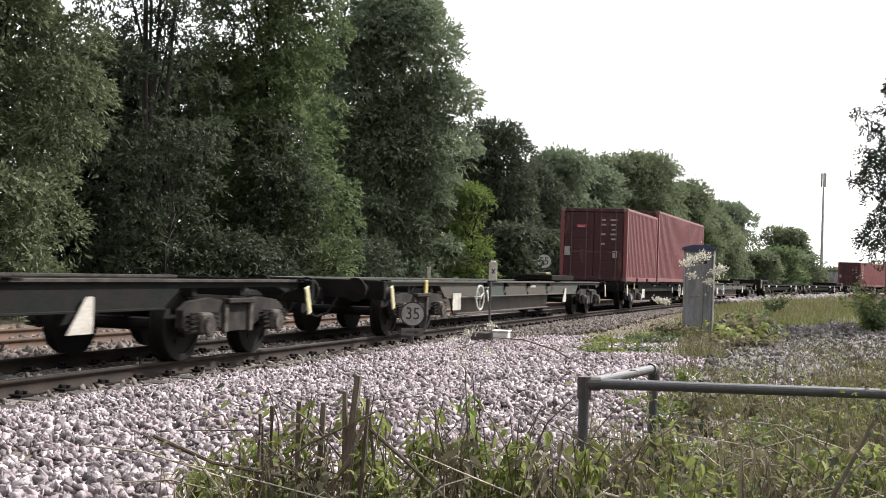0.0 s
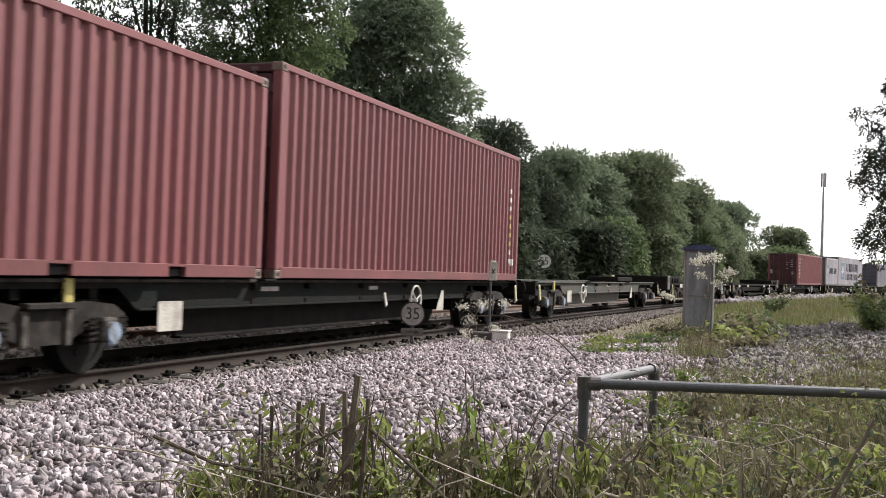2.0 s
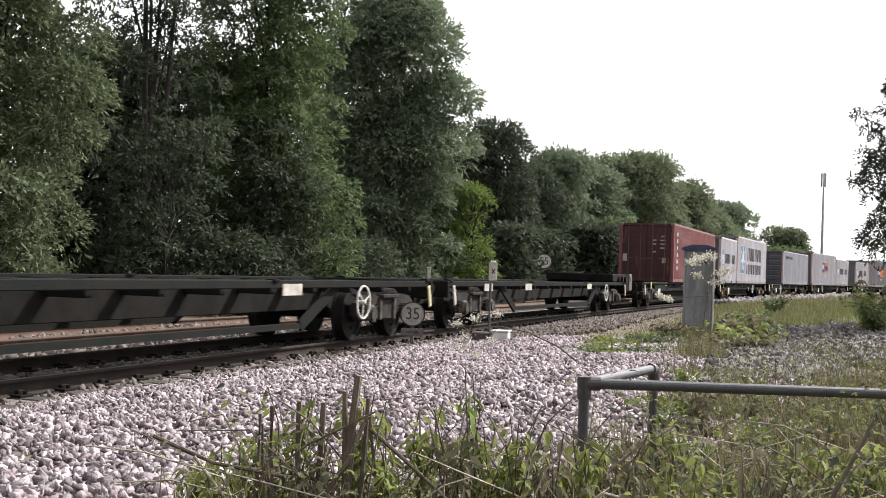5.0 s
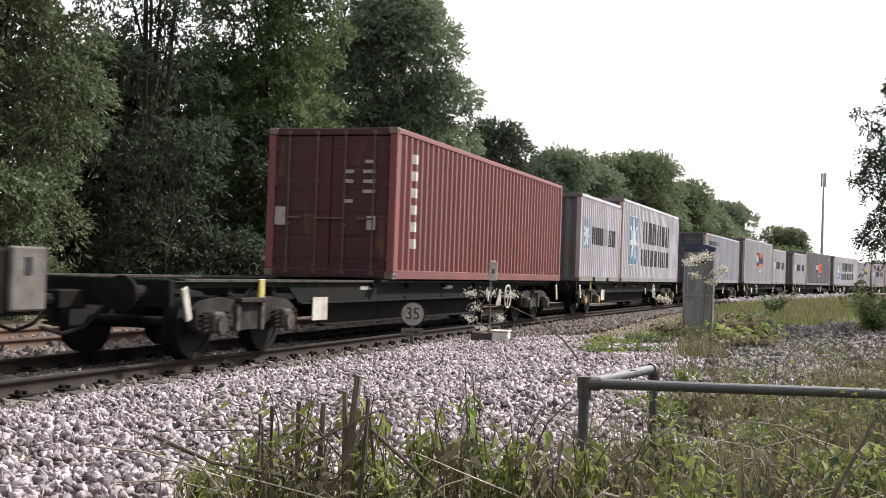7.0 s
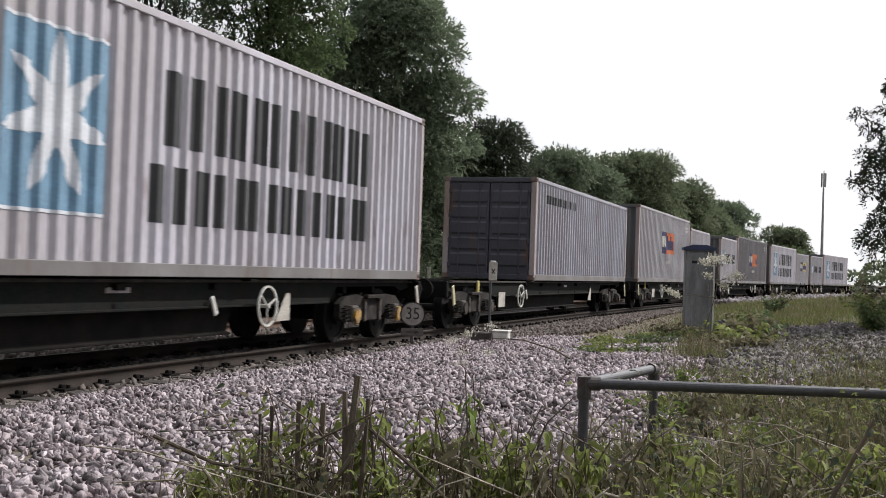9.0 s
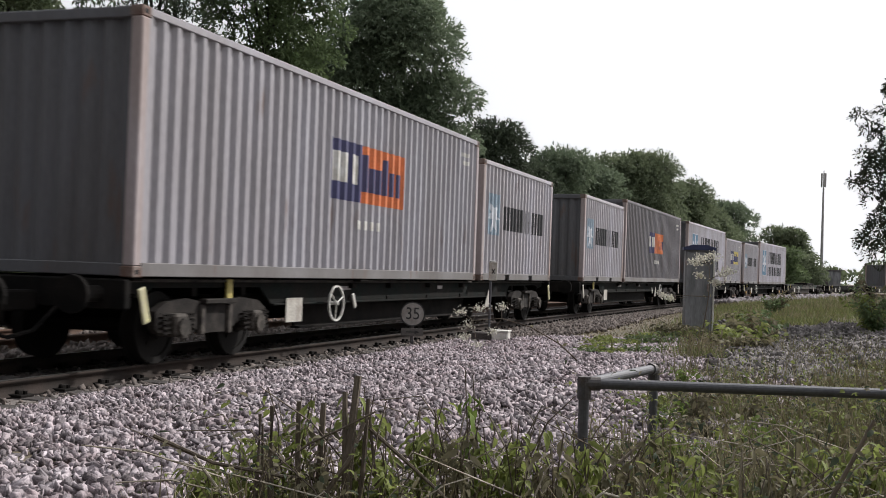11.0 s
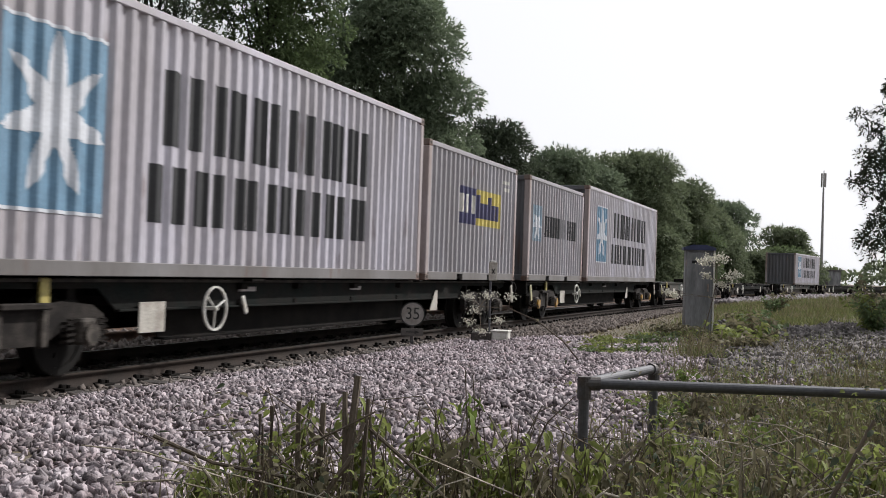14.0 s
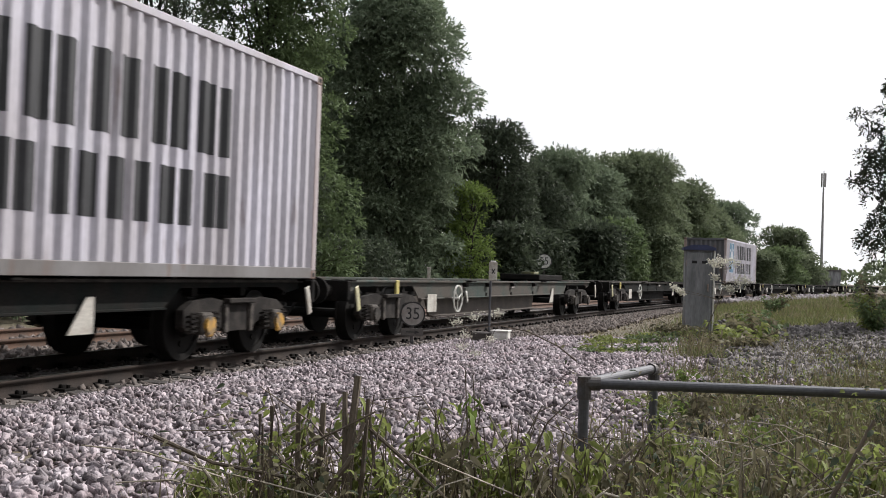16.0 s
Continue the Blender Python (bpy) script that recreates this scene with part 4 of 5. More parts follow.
def leaf_tris(P, D, length, width, rng, curl=0.25):
    """A pointed leaf with a midrib, folded up at the sides and drooping at the tip."""
    n = len(P)
    D = D / (np.linalg.norm(D, axis=1)[:, None] + 1e-9)
    up = np.array([0, 0, 1.0]) + rng.normal(0, 0.45, (n, 3))
    B = np.cross(D, up)
    B /= np.linalg.norm(B, axis=1)[:, None] + 1e-9
    N = np.cross(B, D)
    L = (length * rng.uniform(0.55, 1.35, n))[:, None]
    W = (width * rng.uniform(0.6, 1.3, n))[:, None]
    c = curl * rng.uniform(0.3, 1.6, n)[:, None]
    q = [P, P + D * L * 0.5 - N * L * c * 0.1, P + D * L - N * L * c]
    for k, w, d in ((0.28, 0.42, 0.02), (0.64, 0.4, 0.35)):
        for sgn in (1, -1):
            q.append(P + D * L * k + B * W * w * sgn + N * W * 0.22 - N * L * c * d)
    V = np.stack(q, 1)
    T = np.array([(0, 3, 1), (3, 5, 1), (5, 2, 1), (0, 1, 4), (4, 1, 6), (6, 1, 2)])
    F = T[None] + (np.arange(n) * 7)[:, None, None]
    return V.reshape(-1, 3), F.reshape(-1, 3)


def crown_points(clumps, per_m2, rng):
    """Points and outward ways in the shells of ellipsoid clumps (centre, radii)."""
    PP, DD = [], []
    for c, r in clumps:
        area = 12.5 * ((r[0] * r[1]) ** 1.6 / 3 + (r[0] * r[2]) ** 1.6 / 3 + (r[1] * r[2]) ** 1.6 / 3) ** (1 / 1.6)
        n = max(8, int(area * per_m2))
        d = rng.normal(size=(n, 3))
        d[:, 2] = np.where(rng.uniform(0, 1, n) < 0.8, np.abs(d[:, 2]), d[:, 2])
        d /= np.linalg.norm(d, axis=1)[:, None]
        rad = rng.uniform(0.55, 1.04, n) ** 0.5 + rng.normal(0, 0.05, n)
        PP.append(np.array(c) + d * np.array(r) * rad[:, None])
        DD.append(d)
    return np.concatenate(PP), np.concatenate(DD)


def tree(name, label, x, y, top, rx, seed, leaf=LEAF_ASH, low=0.5, per_m2=34, size=0.2, clump=1.0, count=34, droop=0.5, ry=None, shape=0.75, trunk_r=0.22, lean=0.0, dome=False, stems=1, extra=(), group="trees beside the track"):
    """Tapered trunk, limbs and a crown of leaf clumps set in an egg-shaped envelope."""
    rng = np.random.default_rng(seed)
    ry = ry or rx
    z0 = float(ground_z([x], [y])[0])
    t = empty(name, label, "tree" if name == "tree" else "bush", group)
    t.location = (x, y, z0)
    H = top - z0
    clumps = []
    tips = []
    for i in range(count):
        u = (i + rng.uniform(0, 1)) / count
        z = low + (H - low) * u
        w = max(0.15, math.sin(math.pi * (0.17 + 0.68 * u ** shape))) ** 0.6
        if dome:
            w = math.sqrt(max(0.02, 1 - ((u - 0.4) / 0.62) ** 2)) if u > 0.4 else 0.9 + 0.25 * u
        a = i * 2.399 + rng.uniform(-0.5, 0.5)
        rr = rng.uniform(0.25, 1.0) ** 0.5
        k = clump * rng.choice([0.5, 0.7, 1.0, 1.3]) * rng.uniform(0.85, 1.15)
        cx, cy = math.cos(a) * rr * w * max(0.1, rx - k * 0.8) + lean * u, math.sin(a) * rr * w * max(0.1, ry - k * 0.8)
        zz = min(z, H - k * 0.7)
        clumps.append(((cx, cy, zz), (k, k, k * rng.uniform(0.65, 0.95))))
        tips.append((cx, cy, zz))
    for ex, ey, ez, er in extra:
        clumps.append(((ex, ey, ez), (er, er, er * 0.8)))
    P, D = crown_points(clumps, per_m2, rng)
    keep = P[:, 2] > 0.05
    P, D = P[keep], D[keep]
    # each point carries a small spray of leaflets
    k = 3
    axis = D * 0.9 + rng.normal(0, 0.4, D.shape) + np.array([0, 0, -droop])
    axis /= np.linalg.norm(axis, axis=1)[:, None]
    PP = np.concatenate([P + axis * (j * size * 0.45) for j in range(k)])
    DD = np.concatenate([axis + rng.normal(0, 0.4, axis.shape) for j in range(k)])
    face = np.concatenate([D * 0.8 + np.array([0, 0, 0.7])] * k)
    V, F = leaf_quads(PP, DD, size, size * 0.45, rng, face=face)
    from_arrays("crown", V, F, leaf, t)["label"] = "leafy crown"
    bm = bmesh.new()
    bend = rng.uniform(-0.3, 0.3, (6, 2))
    spine = [(lean * u * 0.8 + bend[j][0] * u, bend[j][1] * u, H * 0.85 * u - 0.1) for j, u in enumerate((0, 0.2, 0.4, 0.6, 0.8, 1.0))]
    limb(bm, spine, trunk_r, trunk_r * 0.2, 9)
    part("trunk", bm, M_bark, t, smooth=True)
    for ex, ey, ez, er in extra:
        part("limb", limb(bmesh.new(), [(0, 0, ez - 1.2), (ex * 0.5, ey * 0.5, ez - 0.35), (ex, ey, ez)], 0.03, 0.006, 5), M_bark, t, smooth=True)
    for j in range(1, stems):
        a, out = j * 2.2, rng.uniform(0.5, 1.1)
        side = [(math.cos(a) * out * u ** 0.8, math.sin(a) * out * u ** 0.8, H * 0.8 * u - 0.1) for u in (0, 0.2, 0.45, 0.7, 1.0)]
        part("trunk", limb(bmesh.new(), side, trunk_r * rng.uniform(0.6, 1.0), trunk_r * 0.2, 8), M_bark, t, smooth=True)
    for i in range(4, count, max(1, count // 9)):
        e = tips[i]
        zb = max(0.3, e[2] * 0.6)
        j = zb / (H * 0.85)
        b = (lean * j * 0.8, 0, zb)
        mid = ((b[0] + e[0]) / 2, (b[1] + e[1]) / 2, (b[2] + e[2]) / 2 + 0.25)
        bm = limb(bmesh.new(), [b, mid, e], trunk_r * 0.32, 0.02, 6)
        part("limb", bm, M_bark, t, smooth=True)
    return t


def build_trees():
    T = "broad leafy ash tree with drooping green foliage"
    tree("tree", "grey-green leafy tree overhanging the railway fence line", -10.9, 27.0, 13.5, 3.0, 11, LEAF_SHADE, 0.2, 44, 0.15, 0.95, 76, shape=1.0, trunk_r=0.14)
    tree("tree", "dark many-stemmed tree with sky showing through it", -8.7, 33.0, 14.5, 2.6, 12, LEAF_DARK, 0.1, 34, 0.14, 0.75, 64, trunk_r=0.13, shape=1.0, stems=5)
    tree("tree", "tall green tree with sunlit yellowish side", -6.0, 37.0, 15.5, 2.8, 13, LEAF_OLIVE, 0.2, 38, 0.165, 1.05, 84, shape=1.0, trunk_r=0.16)
    tree("tree", T, -2.5, 48.6, 13.4, 3.9, 14, LEAF_ASH, 0.2, 34, 0.19, 1.25, 90, dome=True, trunk_r=0.26)
    tree("tree", "dark rounded tree behind the lineside", 2.6, 60.5, 9.3, 2.7, 15, LEAF_DARK, 0.2, 26, 0.19, 1.1, 50, dome=True)
    tree("tree", "dark bushy tree behind the lineside", 7.0, 69.5, 8.6, 3.2, 16, LEAF_ASH, 0.2, 24, 0.2, 1.15, 54, dome=True)
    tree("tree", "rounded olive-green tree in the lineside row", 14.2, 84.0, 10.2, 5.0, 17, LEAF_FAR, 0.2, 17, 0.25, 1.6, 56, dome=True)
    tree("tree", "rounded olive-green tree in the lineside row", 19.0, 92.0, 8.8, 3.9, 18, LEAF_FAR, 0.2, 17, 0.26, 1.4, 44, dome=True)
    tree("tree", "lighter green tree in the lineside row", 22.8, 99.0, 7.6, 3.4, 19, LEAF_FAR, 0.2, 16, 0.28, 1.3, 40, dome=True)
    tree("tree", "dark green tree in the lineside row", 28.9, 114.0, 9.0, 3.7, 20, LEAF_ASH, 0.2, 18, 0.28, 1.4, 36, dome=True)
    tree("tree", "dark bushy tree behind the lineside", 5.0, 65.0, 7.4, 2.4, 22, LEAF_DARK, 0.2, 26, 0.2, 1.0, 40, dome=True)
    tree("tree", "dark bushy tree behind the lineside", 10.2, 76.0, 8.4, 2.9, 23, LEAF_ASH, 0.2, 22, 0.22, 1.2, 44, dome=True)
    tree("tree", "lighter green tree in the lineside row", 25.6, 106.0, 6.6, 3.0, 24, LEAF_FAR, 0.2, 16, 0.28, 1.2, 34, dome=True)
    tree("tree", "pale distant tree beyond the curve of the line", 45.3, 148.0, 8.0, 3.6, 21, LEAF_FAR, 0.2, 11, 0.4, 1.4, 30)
    tree("bush", "bright green sapling at the edge of the wood", 1.15, 49.2, 5.0, 1.25, 31, LEAF_BRIGHT, 0.1, 50, 0.13, 0.55, 26, group="bushes beside the track")
    # dark-leaved bushes here paint in the shade under the trees
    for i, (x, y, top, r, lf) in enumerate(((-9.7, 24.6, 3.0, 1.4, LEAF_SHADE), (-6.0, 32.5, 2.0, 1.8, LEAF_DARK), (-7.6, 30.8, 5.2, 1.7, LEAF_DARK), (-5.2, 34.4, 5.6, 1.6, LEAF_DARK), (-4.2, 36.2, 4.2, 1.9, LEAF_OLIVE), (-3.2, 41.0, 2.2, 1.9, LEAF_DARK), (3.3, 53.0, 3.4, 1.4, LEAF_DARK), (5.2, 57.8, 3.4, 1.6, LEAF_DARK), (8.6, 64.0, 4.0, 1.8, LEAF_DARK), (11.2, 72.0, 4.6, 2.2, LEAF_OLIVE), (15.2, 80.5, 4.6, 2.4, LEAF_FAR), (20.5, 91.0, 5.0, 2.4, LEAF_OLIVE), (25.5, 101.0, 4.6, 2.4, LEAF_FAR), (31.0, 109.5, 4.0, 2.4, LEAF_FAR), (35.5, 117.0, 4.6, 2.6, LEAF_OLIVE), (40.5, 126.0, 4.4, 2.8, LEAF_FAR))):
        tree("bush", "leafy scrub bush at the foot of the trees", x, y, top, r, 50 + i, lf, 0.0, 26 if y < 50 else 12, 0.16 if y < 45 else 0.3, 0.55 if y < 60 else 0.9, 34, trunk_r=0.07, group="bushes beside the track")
    # second row, closing the wood; its dark leaf stands for inner shade
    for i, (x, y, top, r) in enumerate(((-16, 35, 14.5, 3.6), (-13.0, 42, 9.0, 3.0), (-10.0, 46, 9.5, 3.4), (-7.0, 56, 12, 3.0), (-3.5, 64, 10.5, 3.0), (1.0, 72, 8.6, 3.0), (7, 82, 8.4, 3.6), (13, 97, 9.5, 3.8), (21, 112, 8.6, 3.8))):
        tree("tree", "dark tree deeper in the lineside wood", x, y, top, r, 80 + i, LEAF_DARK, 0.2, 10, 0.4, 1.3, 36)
    # tree at the lineside, leaning into view
    tree("tree", "dark oak with loose leafy branches", 10.15, 22.2, 5.6, 2.15, 101, LEAF_OAK, 1.5, 170, 0.08, 0.42, 54, trunk_r=0.1,
         extra=((-1.95, 0, 4.3, 0.17), (-1.75, 0, 4.02, 0.2), (-1.5, 0.1, 3.85, 0.24), (-1.85, 0, 3.5, 0.18), (-1.6, 0, 3.2, 0.26), (-2.0, 0, 3.0, 0.15), (-1.6, 0, 2.7, 0.25), (-1.45, 0, 4.4, 0.2)))
    # far woods along the horizon
    rng = np.random.default_rng(9)
    clumps = []
    for i in range(120):
        u = rng.uniform(0, 1)
        x = 46 + 190 * u
        y = 185 + rng.uniform(-10, 30) - 40 * u
        h = rng.uniform(2.2, 5.4)
        clumps.append(((x, y, h * 0.5), (rng.uniform(2, 4), 3, h * 0.55)))
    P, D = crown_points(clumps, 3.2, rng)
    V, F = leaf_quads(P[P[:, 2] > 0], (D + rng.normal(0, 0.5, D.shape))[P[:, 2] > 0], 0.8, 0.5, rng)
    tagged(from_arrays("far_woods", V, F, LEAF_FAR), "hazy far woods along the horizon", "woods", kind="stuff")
    # unseen wood added behind the viewpoint, closing the place and blocking sky light
    clumps = []
    for i in range(340):
        a = rng.uniform(-0.35, 1.15) * math.pi
        r = rng.uniform(16, 24)
        x, y = r * math.cos(a) + 2, -abs(r * math.sin(a)) * 0.8 - 3 if math.sin(a) > 0 else 0
        if y == 0:
            continue
        z = rng.uniform(0.5, 13.5)
        clumps.append(((x, y, z), (2.0, 2.0, 1.7)))
    P, D = crown_points(clumps, 5, rng)
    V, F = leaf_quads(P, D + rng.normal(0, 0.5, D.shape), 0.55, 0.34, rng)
    tagged(from_arrays("sky_blocking_woods", V, F, LEAF_DARK), "unseen wood added behind the viewpoint to block sky light", "woods", kind="stuff")


build_trees()


def build_grass():
    """Blades and weed leaves over the rough ground."""
    rng = np.random.default_rng(21)

    def field(n, s0, s1, o0, o1, test=None):
        s, o = rng.uniform(s0, s1, n), rng.uniform(o0, o1, n)
        i = (s + 60) / 0.5
        b = i.astype(int)
        u = (i - b)[:, None]
        L = _LP[b] * (1 - u) + _LP[b + 1] * u
        X, Y = L[:, 0] - np.sin(L[:, 2]) * o, L[:, 1] + np.cos(L[:, 2]) * o
        k = (Y > 3) & (X < 0.42 * Y + 0.6) & (X > -0.42 * Y - 0.5)
        if test is not None:
            k &= test(s, o, X, Y)
        return X[k], Y[k], s[k], o[k]

    def blades(name, X, Y, h, w, material, label, lean=0.5):
        n = len(X)
        P = np.stack([X, Y, ground_z(X, Y) - 0.01], 1)
        D = np.stack([rng.normal(0, lean, n), rng.normal(0, lean, n), np.ones(n)], 1)
        V, F = leaf_quads(P, D, h, w, rng, 0.1)
        tagged(from_arrays(name, V, F, material), label, "grass", kind="stuff")

    nz = lambda X, Y, k, p: np.array([noise.noise((float(a) * k, float(b) * k, p)) for a, b in zip(X, Y)])
    X, Y, s, o = field(60000, -9, 40, -13, -2.6, lambda s, o, X, Y: o < np.interp(s, [-9, -5, -1, 6, 16, 40], [-5.4, -5.0, -4.8, -4.4, -3.6, -2.9]))
    k = nz(X, Y, 0.5, 3.0) > -0.22
    k &= ~((s < 3.5) & (s > -5) & (o < -7.0) & (rng.uniform(0, 1, len(s)) < 0.8))
    # bare earth strip and leafy patch near the cabinet
    k &= ~((X > 0.09 * Y) & (X < 0.215 * Y) & (Y > 12.5) & (Y < 32) & (rng.uniform(0, 1, len(s)) < 0.9))
    X, Y = X[k], Y[k]
    dry = nz(X, Y, 0.35, 8.0) > 0.1
    blades("grass", X[~dry], Y[~dry], 0.24, 0.02, M_grass, "rough green grass and weeds beside the line")
    blades("dry_grass", X[dry], Y[dry], 0.26, 0.016, M_straw, "straw-coloured dry grass beside the line")
    X, Y, s, o = field(7000, -3, 34, -5.2, -2.4)
    blades("short_dry_grass", X, Y, 0.1, 0.012, M_straw, "short dry grass on the brown earth strip", 0.9)
    # tall grass tufts
    X, Y, s, o = field(26000, 6, 60, -16, -5.5)
    k = nz(X, Y, 0.3, 5.0) > 0.05
    h = rng.uniform(0, 1, len(X)) < 0.45
    blades("tall_grass", X[k & h], Y[k & h], 0.36, 0.022, M_grass, "taller grass further along the lineside", 0.4)
    blades("tall_dry_grass", X[k & ~h], Y[k & ~h], 0.34, 0.018, M_straw, "tall straw-coloured grass further along", 0.4)
    # low weeds in the near field
    X, Y, s, o = field(170000, -21.5, -7, -12.5, -5.9, lambda s, o, X, Y: (o < np.interp(s, [-21.5, -17.5, -13, -9, -7], [-6.3, -7.55, -7.5, -6.95, -6.3]) + 0.45 * np.sin(s * 2.1 + 1.0) + 0.35 * np.sin(s * 5.3) + rng.normal(0, 0.12, len(s))) | (Y < 4.6))
    k = nz(X, Y, 1.1, 1.0) + 0.5 * nz(X, Y, 3.1, 6.0) > np.where(Y > 6.5, -0.05, -0.3)
    k &= ~((Y > 10.5) & (X > 0.262 * Y) & (rng.uniform(0, 1, len(X)) < 0.8))
    X, Y = X[k], Y[k]
    n = len(X)
    hh = rng.uniform(0.0, 1.0, n) ** 1.3 * np.where(Y < 6.2, 0.42, 0.34) * np.clip(0.75 + 1.5 * nz(X, Y, 1.7, 4.0), 0.15, 1.5)
    P = np.stack([X, Y, ground_z(X, Y) + hh], 1)
    D = np.stack([rng.normal(0, 1, n), rng.normal(0, 1, n), rng.normal(0.1, 0.5, n)], 1)
    pick = rng.uniform(0, 1, n)
    for nm, lo, hi, lf, lab in (("weed_leaves", 0.0, 0.3, LEAF_WEED, "light green bramble and nettle leaves"), ("dull_weed_leaves", 0.3, 0.56, LEAF_DULL, "dull olive weed leaves"), ("dark_weed_leaves", 0.56, 0.74, LEAF_DARK, "dark green bramble leaves")):
        m = (pick >= lo) & (pick < hi)
        V, F = leaf_tris(P[m], D[m], 0.034, 0.017, rng)
        tagged(from_arrays(nm, V, F, lf), lab, "weeds", kind="stuff")
    m = (pick > 0.4) & (pick < 0.7)
    blades("lying_straw", X[m], Y[m], 0.24, 0.007, M_straw, "flattened straw among the weeds", 2.2)
    m = pick >= 0.84
    blades("weed_stalks", X[m], Y[m], 0.36, 0.008, M_straw, "dry stalks standing among the weeds", 0.35)
    m = pick < 0.4
    blades("field_grass", X[m], Y[m], 0.22, 0.01, M_grass, "grass among the weeds", 0.6)


build_grass()


def weed(name, label, x, y, h, seed, leaf, stems=5, leaf_len=0.075, spread=0.16, per=26, stem_mat=None, wide=0.55, hang=0.2):
    """A leafy plant: several curved stems with leaves set along them."""
    rng = np.random.default_rng(seed)
    h *= 0.88
    z = float(ground_z([x], [y])[0])
    t = empty(name, label, "weed", "weeds in the foreground")
    t.location = (x, y, z)
    PP, DD = [], []
    for i in range(stems):
        a = rng.uniform(0, 2 * math.pi)
        r = spread * rng.uniform(0.3, 1.2)
        hh = h * rng.uniform(0.65, 1.05)
        pts = [(math.cos(a) * r * u ** 1.6 + rng.normal(0, 0.008), math.sin(a) * r * u ** 1.6 + rng.normal(0, 0.008), hh * u - 0.02) for u in np.linspace(0, 1, 6)]
        part("stem", limb(bmesh.new(), pts, 0.006, 0.002, 5), stem_mat or M_twig, t)
        for u in rng.uniform(0.2, 1.0, per):
            j = min(4, int(u * 5))
            f = u * 5 - j
            p = np.array(pts[j]) * (1 - f) + np.array(pts[j + 1]) * f
            d = rng.normal(0, 1, 3)
            d[2] = d[2] * 0.35 - hang
            PP.append(p + d * 0.012)
            DD.append(d)
    V, F = leaf_tris(np.array(PP), np.array(DD), leaf_len, leaf_len * wide, rng, 0.35)
    from_arrays("leaves", V, F, leaf, t)
    return t


def build_foreground():
    rng = random.Random(4)
    # leafy plants
    spec = [(-0.80, 4.4, 0.46, LEAF_WEED), (-0.55, 4.2, 0.72, LEAF_WEED), (-0.42, 4.0, 0.6, LEAF_DULL), (-0.30, 4.2, 0.74, LEAF_WEED), (-0.16, 4.1, 0.66, LEAF_WEED), (-0.05, 4.4, 0.66, LEAF_WEED),
            (0.06, 4.15, 0.58, LEAF_DULL), (0.14, 4.3, 0.76, LEAF_BRIGHT), (0.19, 4.34, 0.62, LEAF_WEED), (0.3, 4.2, 0.62, LEAF_WEED), (0.42, 4.0, 0.56, LEAF_DULL), (0.56, 4.2, 0.52, LEAF_WEED), (0.7, 4.4, 0.5, LEAF_DULL), (0.9, 4.1, 0.46, LEAF_WEED), (1.1, 4.4, 0.44, LEAF_WEED), (1.3, 4.2, 0.52, LEAF_DULL), (1.5, 4.5, 0.5, LEAF_WEED), (1.72, 4.6, 0.5, LEAF_WEED),
            (-1.0, 4.6, 0.34, LEAF_WEED), (-0.68, 4.5, 0.5, LEAF_DULL)]
    for i, (x, y, h, lf) in enumerate(spec):
        if lf is LEAF_BRIGHT:
            weed("weed_plant", "tall weed with hanging yellow-green leaves", x, y, h, 200 + i, lf, 3, 0.085, 0.05, 10, wide=0.4, hang=1.2)
            continue
        weed("weed_plant", "leafy green roadside weed with toothed leaves" if lf is not LEAF_DULL else "dull half-withered leafy weed", x, y, h, 200 + i, lf, 7, 0.06, 0.13, 22, wide=0.44, hang=0.8)
    # bramble mound beside the cabinet and taller weeds
    for i, (x, y, h) in enumerate(((4.6, 16.6, 0.65), (4.35, 15.7, 0.55), (4.95, 17.4, 0.7), (4.05, 15.0, 0.42), (5.3, 18.6, 0.6), (8.0, 20.6, 0.9), (8.7, 22.4, 1.35), (8.2, 21.4, 1.0), (8.9, 23.2, 1.2), (4.3, 20.0, 0.3), (5.35, 20.2, 0.4), (10.3, 34.8, 0.7), (10.7, 35.6, 0.9))):
        weed("bramble", "tangled green bramble on the rough ground", x, y, h, 300 + i, (LEAF_DULL, LEAF_WEED, LEAF_OLIVE)[i % 3], 12, 0.11, 0.5, 34, hang=0.0)
    for i in range(16):
        y = rng.uniform(14.8, 19.6)
        x = y * rng.uniform(0.135, 0.225)
        weed("low_weed", "low leafy green weed on bare earth", x, y, rng.uniform(0.1, 0.2), 340 + i, (LEAF_WEED, LEAF_OLIVE)[i % 2], 8, 0.08, 0.36, 22, hang=0.0)
    # clumps of weeds over the rough field
    for i in range(26):
        y = rng.uniform(5.4, 10.5)
        x = y * rng.uniform(0.17, 0.41)
        weed("field_weed", "small leafy weed clump in the rough field", x, y, rng.uniform(0.2, 0.42), 370 + i, (LEAF_WEED, LEAF_DULL, LEAF_BRIGHT, LEAF_DARK)[i % 4], 6, 0.066, 0.2, 20, hang=0.3)
    # cut dead stems, leaning sticks and bleached stalks
    sticks = [(-0.655, 4.1, 0.30, 0.012, -0.646, 4.1, 0.645), (-0.63, 4.12, 0.30, 0.007, -0.636, 4.1, 0.61), (-0.59, 4.1, 0.25, 0.017, -0.602, 4.1, 0.675), (-0.50, 4.15, 0.28, 0.016, -0.512, 4.15, 0.69), (-0.42, 4.1, 0.2, 0.018, -0.418, 4.12, 0.69), (-0.33, 4.0, 0.15, 0.022, -0.29, 4.05, 0.80), (-0.30, 4.0, 0.15, 0.016, -0.335, 4.05, 0.74), (-0.28, 4.02, 0.2, 0.014, -0.25, 4.05, 0.72)]
